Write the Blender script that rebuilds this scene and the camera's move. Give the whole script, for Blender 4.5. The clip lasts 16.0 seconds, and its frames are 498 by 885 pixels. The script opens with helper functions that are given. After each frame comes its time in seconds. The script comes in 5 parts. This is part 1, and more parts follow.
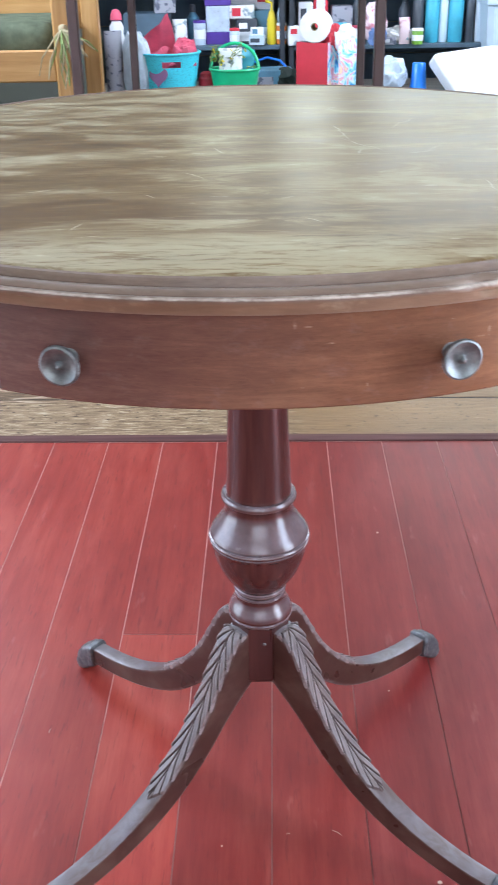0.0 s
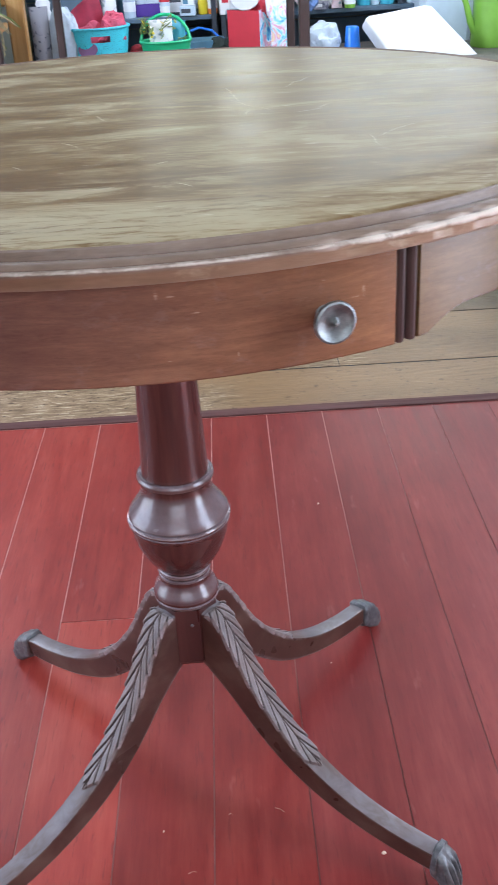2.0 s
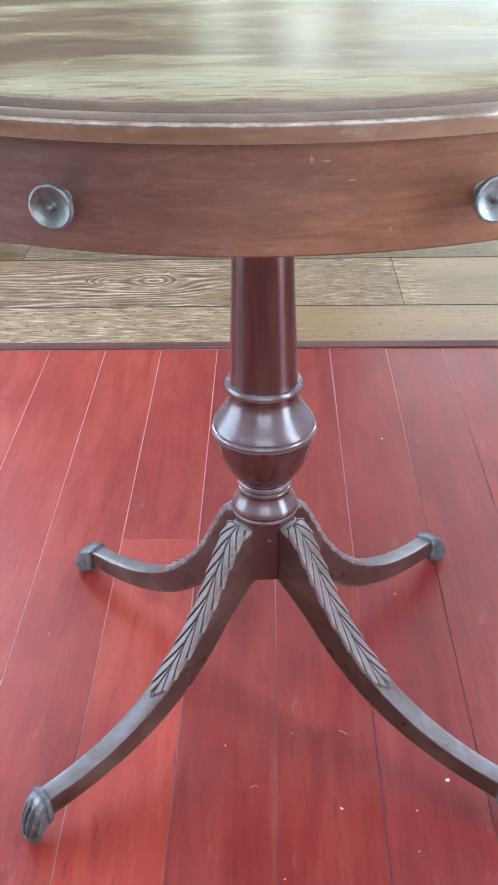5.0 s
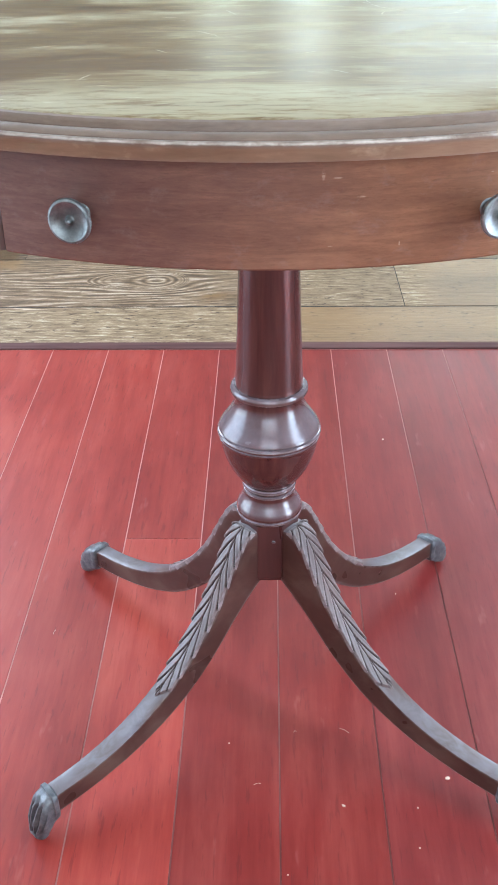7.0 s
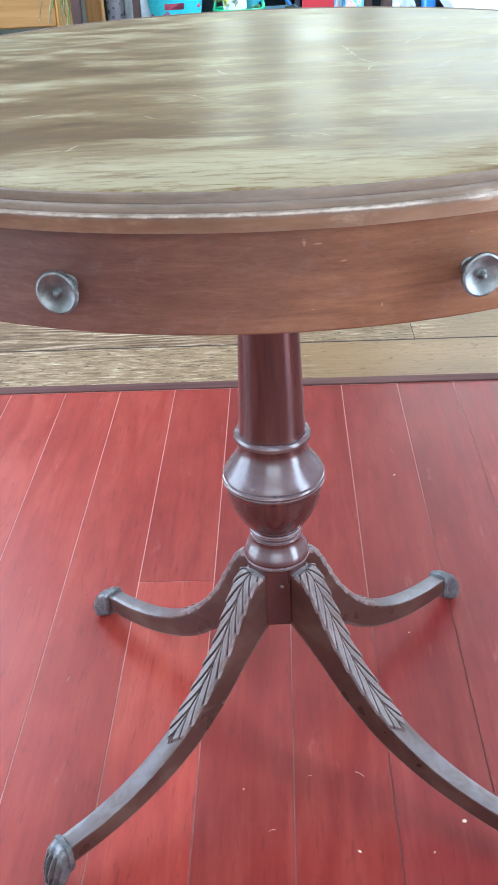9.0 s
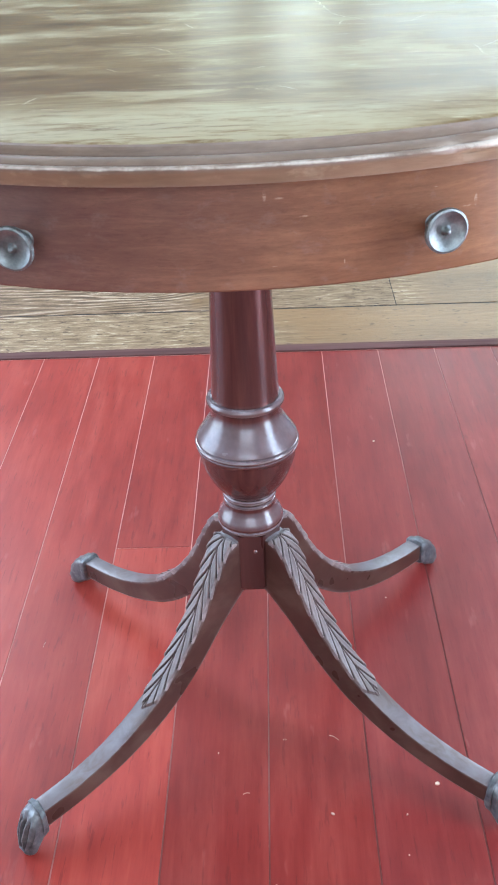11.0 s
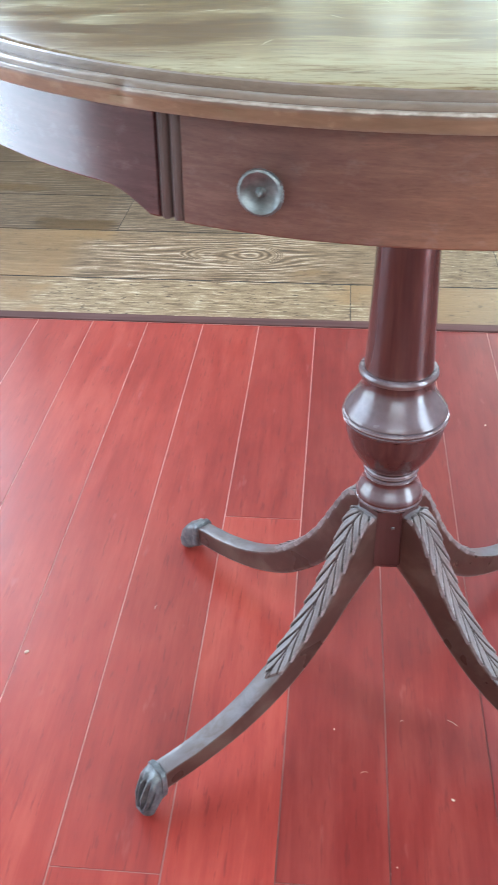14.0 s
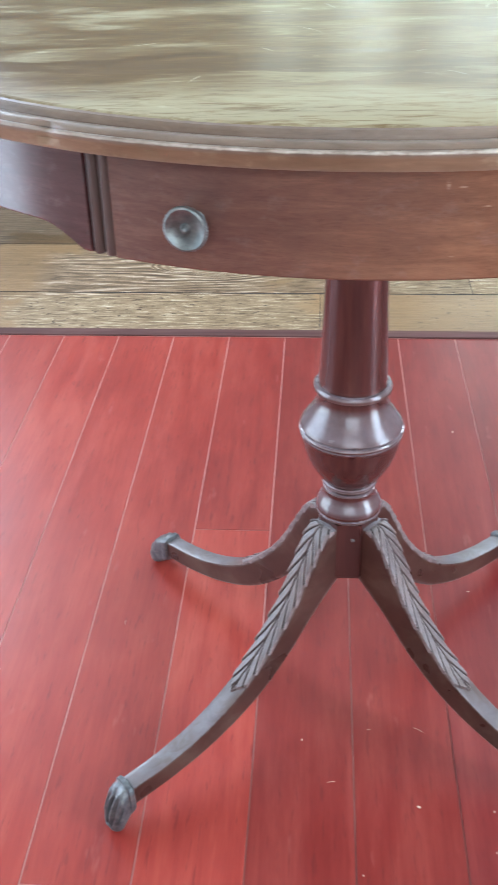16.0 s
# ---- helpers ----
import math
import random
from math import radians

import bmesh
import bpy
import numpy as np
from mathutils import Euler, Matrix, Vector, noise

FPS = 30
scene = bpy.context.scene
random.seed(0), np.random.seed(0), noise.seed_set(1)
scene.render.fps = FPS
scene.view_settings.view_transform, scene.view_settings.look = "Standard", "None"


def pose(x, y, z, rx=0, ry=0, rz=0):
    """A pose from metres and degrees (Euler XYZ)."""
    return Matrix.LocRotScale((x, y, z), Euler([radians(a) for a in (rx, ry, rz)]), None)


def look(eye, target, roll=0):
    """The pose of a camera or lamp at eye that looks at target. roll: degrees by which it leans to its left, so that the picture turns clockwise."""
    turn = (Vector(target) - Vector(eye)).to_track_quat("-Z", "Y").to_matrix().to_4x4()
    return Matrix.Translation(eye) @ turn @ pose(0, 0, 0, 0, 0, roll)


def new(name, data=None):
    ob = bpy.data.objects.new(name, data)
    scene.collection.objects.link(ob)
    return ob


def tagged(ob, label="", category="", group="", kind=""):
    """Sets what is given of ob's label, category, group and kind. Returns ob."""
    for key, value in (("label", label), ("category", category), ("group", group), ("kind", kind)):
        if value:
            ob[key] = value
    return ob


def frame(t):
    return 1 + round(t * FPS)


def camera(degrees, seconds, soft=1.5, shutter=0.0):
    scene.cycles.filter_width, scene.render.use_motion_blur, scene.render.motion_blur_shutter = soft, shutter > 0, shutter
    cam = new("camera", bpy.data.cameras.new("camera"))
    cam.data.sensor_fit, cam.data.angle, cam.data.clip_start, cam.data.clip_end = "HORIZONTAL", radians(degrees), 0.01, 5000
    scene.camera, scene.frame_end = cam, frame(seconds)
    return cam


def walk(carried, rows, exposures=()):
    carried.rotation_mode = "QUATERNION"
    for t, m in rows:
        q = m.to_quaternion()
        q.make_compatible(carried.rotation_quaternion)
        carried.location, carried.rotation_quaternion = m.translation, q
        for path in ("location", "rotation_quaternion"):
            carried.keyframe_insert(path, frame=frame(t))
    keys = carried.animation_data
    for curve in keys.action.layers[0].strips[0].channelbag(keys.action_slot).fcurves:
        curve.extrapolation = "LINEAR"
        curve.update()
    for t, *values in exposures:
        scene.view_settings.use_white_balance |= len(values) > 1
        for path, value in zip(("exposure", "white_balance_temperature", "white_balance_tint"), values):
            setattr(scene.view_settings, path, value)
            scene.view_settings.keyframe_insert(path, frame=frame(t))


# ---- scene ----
EXPOSURES = [(0, 2.82, 6300, 12), (1, 2.65, 6300, 12), (2, 2.61, 6400, 14), (3, 2.49, 6500, 15), (4.3, 3.05, 6150, 9), (5, 3.06, 6080, 8), (8, 3.10, 6080, 5), (12, 3.09, 5950, 6), (13.7, 3.14, 6180, 2), (16, 3.05, 6220, 4)]
SUN_W = 4.0
WEST_DOOR_W, WEST_W, EAST_DOOR_W, EAST_W, NORTH_W, SLOT_W, SOUTH_W = 6.2, 15.6, 7.0, 13.2, 1.9, 0.70, 4.0
TOP_ROUGH, TOP_SPEC = 0.28, 0.06
TOP_D, TOP_M, TOP_L, TOP_P, TOP_W = (0.078, 0.042, 0.018), (0.152, 0.092, 0.040), (0.222, 0.154, 0.074), (0.300, 0.232, 0.126), (0.41, 0.368, 0.246)
AP_D, AP_M, AP_L, AP_ROUGH = (0.102, 0.045, 0.031), (0.178, 0.081, 0.050), (0.264, 0.132, 0.077), 0.19
COL_ROUGH = 0.17
RED_D, RED_M, RED_L = (0.172, 0.0165, 0.0142), (0.252, 0.0320, 0.0240), (0.335, 0.0610, 0.0420)
RED_ROUGH, RED_SPEC = 0.30, 0.25
RING, OLD_ROUGH = 0.075, 0.34
LEGS = ((46.0, 1.045), (136.6, 1.03), (220.2, 0.985), (323.5, 0.99))
cam = camera(27.9, 16.0, 1.5, 0.4)
PATH = [
    (0, (0.0012, -0.8698, 0.9067), (-0.0193, 0.9107, -0.0041), -1.01),
    (0.5, (0.0325, -0.8615, 0.9007), (0.0634, 0.9137, -0.0199), -2.35),
    (1, (0.0414, -0.8637, 0.9022), (0.0947, 0.9139, -0.0128), -2.41),
    (1.2, (0.0387, -0.8635, 0.9003), (0.0966, 0.9088, -0.0246), -2.04),
    (1.5, (0.0387, -0.8549, 0.8954), (0.0810, 0.9148, -0.0355), -2.27),
    (2, (0.0514, -0.8480, 0.8933), (0.0976, 0.9081, -0.0627), -3.27),
    (2.5, (0.0859, -0.8354, 0.8838), (0.1866, 0.9124, -0.0831), -4.08),
    (3, (0.0882, -0.8283, 0.8671), (0.2070, 0.8891, -0.1510), -3.10),
    (3.5, (0.0510, -0.8465, 0.8704), (0.1285, 0.8787, -0.1385), -1.77),
    (4, (0.0162, -0.8467, 0.8594), (0.0266, 0.8774, -0.1541), -1.53),
    (4.4, (0.0017, -0.8425, 0.8538), (-0.0021, 0.8670, -0.1843), -1.09),
    (4.5, (0.0008, -0.8450, 0.8537), (0.0052, 0.8651, -0.1833), -0.56),
    (5, (-0.0070, -0.8479, 0.8522), (-0.0235, 0.8620, -0.1851), -1.03),
    (5.2, (-0.0113, -0.8398, 0.8411), (-0.0425, 0.8444, -0.2370), -1.08),
    (7.3, (-0.0156, -0.8584, 0.8672), (-0.0260, 0.8540, -0.1660), -0.71),
    (7.5, (-0.0172, -0.8561, 0.8676), (-0.0477, 0.8595, -0.1597), -1.39),
    (8, (-0.0138, -0.8509, 0.8711), (-0.0567, 0.8676, -0.1511), -1.72),
    (8.5, (-0.0081, -0.8549, 0.8807), (-0.0485, 0.8791, -0.1150), -2.02),
    (9, (0.0030, -0.8535, 0.8828), (-0.0500, 0.8818, -0.1101), -2.93),
    (9.2, (0.0065, -0.8533, 0.8845), (-0.0219, 0.8847, -0.1047), -2.55),
    (11.3, (0.0166, -0.8461, 0.8680), (-0.0136, 0.8449, -0.1995), -2.58),
    (11.5, (0.0160, -0.8429, 0.8632), (-0.0180, 0.8410, -0.2153), -2.88),
    (12, (0.0126, -0.8413, 0.8595), (-0.0362, 0.8403, -0.2220), -3.02),
    (12.3, (0.0041, -0.8356, 0.8563), (-0.0342, 0.8429, -0.2307), -2.15),
    (12.5, (-0.0005, -0.8379, 0.8564), (-0.0532, 0.8347, -0.2388), -2.15),
    (13, (-0.0209, -0.8398, 0.8599), (-0.0779, 0.8352, -0.2313), -1.15),
    (13.3, (-0.0377, -0.8444, 0.8611), (-0.1321, 0.8377, -0.2166), -1.24),
    (13.5, (-0.0504, -0.8375, 0.8569), (-0.1508, 0.8339, -0.2369), -1.04),
    (14, (-0.0780, -0.8384, 0.8578), (-0.2067, 0.8387, -0.2242), -0.61),
    (14.5, (-0.1109, -0.8415, 0.8642), (-0.2894, 0.8178, -0.2380), -0.71),
    (15, (-0.1183, -0.8484, 0.8818), (-0.3086, 0.8107, -0.2187), -1.16),
    (15.5, (-0.0835, -0.8336, 0.8738), (-0.2699, 0.8402, -0.2049), -1.42),
    (16, (-0.0489, -0.8408, 0.8751), (-0.1533, 0.8419, -0.2008), -1.51),
]
walk(cam, [(t, look(eye, target, roll)) for t, eye, target, roll in PATH], EXPOSURES)

# world, daylight through the windows, exposure
world = bpy.data.worlds.new("daylight")
scene.world = world
world.use_nodes = True
wn = world.node_tree.nodes
sky = wn.new("ShaderNodeTexSky")
sky.sky_type = 'NISHITA'
sky.sun_disc = False
sky.sun_elevation = radians(69.5)
sky.sun_rotation = radians(104)
world.node_tree.links.new(sky.outputs[0], wn["Background"].inputs[0])
wn["Background"].inputs[1].default_value = 0.06

# high sun through the glazed east door, on the boards beside the table
sun = new("sun", bpy.data.lights.new("sun", 'SUN'))
sun.data.energy, sun.data.angle, sun.data.color = SUN_W, radians(0.6), (1.0, 0.95, 0.88)
sun.matrix_world = look((4, -1.0, 11), (0, 0, 0))


def window_light(name, eye, target, sx, sy, watts, color):
    ob = new(name, bpy.data.lights.new(name, 'AREA'))
    ob.data.shape, ob.data.size, ob.data.size_y = 'RECTANGLE', sx, sy
    ob.data.energy, ob.data.color = watts, color
    ob.matrix_world = look(eye, target)
    return ob


COOL = (0.735, 0.855, 1.045)
GREENISH = (0.88, 1.0, 0.84)
WARM = (0.95, 0.97, 1.0)
# one soft lamp in each opening stands for the sky seen through it
window_light("door_light_west", (-1.57, 0.125, 1.06), (0, 0.125, 1.0), 1.15, 1.95, WEST_DOOR_W, COOL)
window_light("window_light_west", (-1.72, 2.6, 1.83), (0, 2.6, 1.83), 1.1, 1.05, WEST_W, COOL)
window_light("door_light_east", (1.57, -0.69, 1.06), (0, -0.69, 1.0), 0.62, 1.95, EAST_DOOR_W, COOL)
window_light("window_light_east", (1.97, 2.9, 1.83), (0, 2.9, 1.83), 1.5, 1.05, EAST_W, COOL)
window_light("window_light_north", (1.22, 4.77, 1.7), (1.22, 0, 1.4), 1.15, 1.1, NORTH_W, GREENISH)
window_light("slot_light_one", (-0.17, 4.77, 1.7), (-0.17, 0, 1.6), 0.14, 1.1, SLOT_W * 0.5, GREENISH)
window_light("slot_light_two", (0.29, 4.77, 1.7), (0.29, 0, 1.6), 0.26, 1.1, SLOT_W, GREENISH)
# Unseen fill lamp, added to lift the drawer front and column.
window_light("fill_light_south", (0.0, -2.57, 1.5), (0, 0, 1.0), 1.8, 1.3, SOUTH_W, WARM)

# ---------------------------------------------------------------- materials
TOP = 0.745


class Nodes:
    """A small builder for procedural materials."""

    def __init__(self, name):
        self.m = bpy.data.materials.new(name)
        self.m.use_nodes = True
        self.t = self.m.node_tree
        self.b = self.t.nodes["Principled BSDF"]

    def node(self, kind, **sets):
        n = self.t.nodes.new(kind)
        for k, v in sets.items():
            n.inputs[k.replace("_", " ")].default_value = v
        return n

    def link(self, a, b):
        self.t.links.new(a, b)

    def coords(self, scale=(1, 1, 1), turn=(0, 0, 0), world=False, shuffle=0.0):
        if world:
            src = self.t.nodes.new("ShaderNodeNewGeometry").outputs["Position"]
        else:
            src = self.t.nodes.new("ShaderNodeTexCoord").outputs["Object"]
        if shuffle:
            info = self.t.nodes.new("ShaderNodeObjectInfo")
            mul = self.t.nodes.new("ShaderNodeVectorMath")
            mul.operation = 'SCALE'
            mul.inputs[0].default_value = (shuffle, shuffle * 0.7, shuffle * 1.3)
            self.link(info.outputs["Random"], mul.inputs["Scale"])
            add = self.t.nodes.new("ShaderNodeVectorMath")
            self.link(src, add.inputs[0])
            self.link(mul.outputs[0], add.inputs[1])
            src = add.outputs[0]
        mp = self.t.nodes.new("ShaderNodeMapping")
        mp.inputs["Scale"].default_value = scale
        mp.inputs["Rotation"].default_value = turn
        self.link(src, mp.inputs[0])
        return mp.outputs[0]

    def noise(self, vec, scale, detail=4.0, rough=0.6, distort=0.0):
        n = self.node("ShaderNodeTexNoise", Scale=scale, Detail=detail, Roughness=rough, Distortion=distort)
        self.link(vec, n.inputs["Vector"])
        return n.outputs["Fac"]

    def ramp(self, fac, stops):
        r = self.t.nodes.new("ShaderNodeValToRGB")
        e = r.color_ramp.elements
        while len(e) < len(stops):
            e.new(0.5)
        for el, (p, c) in zip(e, stops):
            el.position = p
            el.color = (*c, 1) if len(c) == 3 else c
        self.link(fac, r.inputs[0])
        return r.outputs[0]

    def grey(self, fac, lo, hi, a=0.0, b=1.0):
        n = self.node("ShaderNodeMapRange")
        n.inputs[1].default_value, n.inputs[2].default_value = lo, hi
        n.inputs[3].default_value, n.inputs[4].default_value = a, b
        self.link(fac, n.inputs[0])
        return n.outputs[0]

    def mix(self, fac, a, b, blend='MIX'):
        n = self.t.nodes.new("ShaderNodeMix")
        n.data_type, n.blend_type = 'RGBA', blend
        for sock, v in ((n.inputs[0], fac), (n.inputs[6], a), (n.inputs[7], b)):
            if isinstance(v, (tuple, float, int)):
                sock.default_value = (*v, 1) if isinstance(v, tuple) else v
            else:
                self.link(v, sock)
        return n.outputs[2]

    def math(self, op, a, b=0.0):
        n = self.t.nodes.new("ShaderNodeMath")
        n.operation = op
        for sock, v in zip(n.inputs, (a, b)):
            if isinstance(v, (float, int)):
                sock.default_value = v
            else:
                self.link(v, sock)
        return n.outputs[0]

    def bump(self, height, strength=0.2, distance=0.002):
        n = self.node("ShaderNodeBump", Strength=strength, Distance=distance)
        self.link(height, n.inputs["Height"])
        self.link(n.outputs[0], self.b.inputs["Normal"])

    def done(self, color=None, rough=None, metal=0.0, spec=0.5, coat=0.0, coat_rough=0.1):
        for name, v in (("Base Color", color), ("Roughness", rough)):
            if v is None:
                continue
            if isinstance(v, (tuple, float, int)):
                self.b.inputs[name].default_value = (*v, 1) if isinstance(v, tuple) else v
            else:
                self.link(v, self.b.inputs[name])
        self.b.inputs["Metallic"].default_value = metal
        self.b.inputs["Specular IOR Level"].default_value = spec
        self.b.inputs["Coat Weight"].default_value = coat
        self.b.inputs["Coat Roughness"].default_value = coat_rough
        return self.m


def wood(name, dark, mid, light, along='x', grain=60.0, rough=(0.3, 0.5), spec=0.5, worn=None, shuffle=0.0, bump=0.15, coat=0.0, world=False):
    """Grain along one axis, broad tone changes, pores and optional worn patches."""
    k = Nodes(name)
    thin = {'x': (0.06, 1, 1), 'y': (1, 0.06, 1), 'z': (1, 1, 0.06)}[along]
    v = k.coords(thin, shuffle=shuffle, world=world)
    fine = k.noise(v, grain, 6, 0.65, 0.4)
    broad = k.noise(v, grain * 0.16, 3, 0.5, 0.8)
    f = k.math('ADD', k.math('MULTIPLY', fine, 0.55), k.math('MULTIPLY', broad, 0.45))
    col = k.ramp(f, [(0.33, dark), (0.5, mid), (0.66, light)])
    if worn:
        w = k.noise(k.coords((0.35, 1, 1) if along == 'x' else (1, 0.35, 1), shuffle=shuffle, world=world), 9.0, 5, 0.7, 0.6)
        col = k.mix(k.grey(w, 0.52, 0.72), col, worn)
    k.bump(fine, bump, 0.001)
    return k.done(col, k.grey(broad, 0.3, 0.7, *rough), spec=spec, coat=coat)


def paint(name, color, rough=0.5, vary=0.12, scale=14.0, spec=0.5, bump=0.05, metal=0.0, coat=0.0):
    """A plain finish with slight blotches and a fine relief."""
    k = Nodes(name)
    n = k.noise(k.coords(), scale, 5, 0.6)
    dark = tuple(c * (1 - vary) for c in color)
    light = tuple(min(1.0, c * (1 + vary)) for c in color)
    k.bump(k.noise(k.coords(), scale * 9, 3), bump, 0.001)
    return k.done(k.ramp(n, [(0.3, dark), (0.7, light)]), k.grey(n, 0.3, 0.7, rough * 0.85, min(1.0, rough * 1.15)), metal=metal, spec=spec, coat=coat)


def tabletop_wood():
    """Old mahogany top: blotchy olive-brown finish, a redder band along the grain, a pale rubbed band near the front and short scratches."""
    k = Nodes("worn_mahogany_top")
    flat = k.coords()
    sep = k.t.nodes.new("ShaderNodeSeparateXYZ")
    k.link(flat, sep.inputs[0])
    x, y = sep.outputs[0], sep.outputs[1]
    streak = k.noise(k.coords((0.20, 1, 1)), 170, 7, 0.72, 0.5)
    cloud = k.noise(k.coords((0.45, 1, 1)), 11.0, 5, 0.65, 0.5)
    smear = k.noise(k.coords((0.30, 1, 1), (0, 0, 0.03)), 34, 7, 0.66, 0.9)
    base = k.ramp(k.math('ADD', k.math('MULTIPLY', streak, 0.20), k.math('ADD', k.math('MULTIPLY', smear, 0.40), k.math('MULTIPLY', cloud, 0.40))),
                  [(0.37, TOP_D), (0.46, TOP_M), (0.54, TOP_L), (0.63, TOP_P)])
    wob = k.math('MULTIPLY', k.math('SUBTRACT', k.noise(k.coords((0.4, 1, 1)), 9, 4, 0.6), 0.5), 0.09)
    yb = k.math('ADD', y, wob)
    band = k.math('SUBTRACT', 1.0, k.grey(k.math('ABSOLUTE', k.math('ADD', yb, 0.232)), 0.012, 0.045))
    base = k.mix(k.math('MULTIPLY', k.math('MULTIPLY', band, k.grey(x, 0.22, 0.08)), k.grey(smear, 0.62, 0.42, 0.2, 0.8)), base, (0.112, 0.062, 0.030))
    # darker brown towards the left side
    base = k.mix(k.grey(k.math('ADD', x, k.math('MULTIPLY', wob, 2.0)), -0.06, -0.30, 0.0, 0.32), base, (0.115, 0.072, 0.036))
    spot = k.math('SUBTRACT', 1.0, k.grey(k.math('SQRT', k.math('ADD', k.math('POWER', k.math('SUBTRACT', x, 0.125), 2.0), k.math('POWER', k.math('ADD', yb, 0.11), 2.0))), 0.015, 0.06))
    base = k.mix(k.math('MULTIPLY', spot, 0.30), base, (0.12, 0.060, 0.034))
    front = k.math('MULTIPLY', k.grey(yb, -0.270, -0.305), k.math('MULTIPLY', k.grey(k.math('ADD', x, wob), 0.125, 0.075), k.grey(k.math('ADD', x, wob), -0.30, -0.14)))
    rub = k.math('MAXIMUM', k.math('MULTIPLY', front, k.grey(streak, 0.33, 0.52)), k.math('MULTIPLY', k.grey(cloud, 0.43, 0.58), k.grey(smear, 0.47, 0.60)))
    col = k.mix(k.math('MULTIPLY', rub, 0.66), base, TOP_W)
    # fine rubbed flecks, then single scratches, each a thin tapering stroke
    fleck = k.math('MULTIPLY', k.grey(k.noise(k.coords((0.3, 1, 1)), 150, 2, 0.5), 0.66, 0.72), k.grey(cloud, 0.42, 0.56))
    bent = k.t.nodes.new("ShaderNodeVectorMath")
    n3 = k.node("ShaderNodeTexNoise", Scale=34.0, Detail=2.0)
    k.link(flat, n3.inputs["Vector"])
    off = k.t.nodes.new("ShaderNodeVectorMath")
    off.operation = 'SCALE'
    off.inputs["Scale"].default_value = 0.016
    k.link(n3.outputs["Color"], off.inputs[0])
    k.link(flat, bent.inputs[0])
    k.link(off.outputs[0], bent.inputs[1])
    marks = k.math('MULTIPLY', fleck, 0.6)
    for sx, sy, turn, half in SCRATCHES:
        mp = k.t.nodes.new("ShaderNodeMapping")
        mp.vector_type = 'TEXTURE'
        mp.inputs["Location"].default_value = (sx + 0.008, sy + 0.008, TOP + 0.008)
        mp.inputs["Rotation"].default_value = (0, 0, radians(turn))
        mp.inputs["Scale"].default_value = (half, 0.0009, 1.0)
        k.link(bent.outputs[0], mp.inputs[0])
        ln = k.t.nodes.new("ShaderNodeVectorMath")
        ln.operation = 'LENGTH'
        k.link(mp.outputs[0], ln.inputs[0])
        marks = k.math('MAXIMUM', marks, k.grey(ln.outputs["Value"], 1.0, 0.55))
    worn = k.math('MULTIPLY', marks, k.grey(streak, 0.38, 0.56, 0.1, 0.62))
    col = k.mix(worn, col, (0.60, 0.53, 0.39))
    k.bump(k.math('SUBTRACT', k.math('MULTIPLY', smear, 0.8), k.math('MULTIPLY', marks, 0.6)), 0.04, 0.001)
    ro = k.math('ADD', k.grey(smear, 0.3, 0.7, TOP_ROUGH, TOP_ROUGH + 0.12), k.math('MULTIPLY', rub, 0.10))
    return k.done(col, ro, spec=TOP_SPEC)


SCRATCHES = ((-0.028, -0.025, -71, 0.016), (0.140, 0.097, 62, 0.034), (0.136, -0.041, 27, 0.021), (0.166, -0.160, -84, 0.02), (0.184, -0.135, 46, 0.030), (-0.046, -0.119, -60, 0.018), (-0.072, -0.181, -48, 0.008),
             (0.077, 0.050, -80, 0.045), (0.038, -0.250, -61, 0.010), (0.148, -0.024, 62, 0.014), (-0.15, -0.16, 20, 0.012), (-0.11, -0.26, 75, 0.008), (0.02, -0.19, 40, 0.008),
             (0.091, -0.006, -60, 0.040), (0.098, -0.043, -5, 0.016), (0.086, -0.035, 80, 0.012), (0.118, -0.018, 20, 0.018))


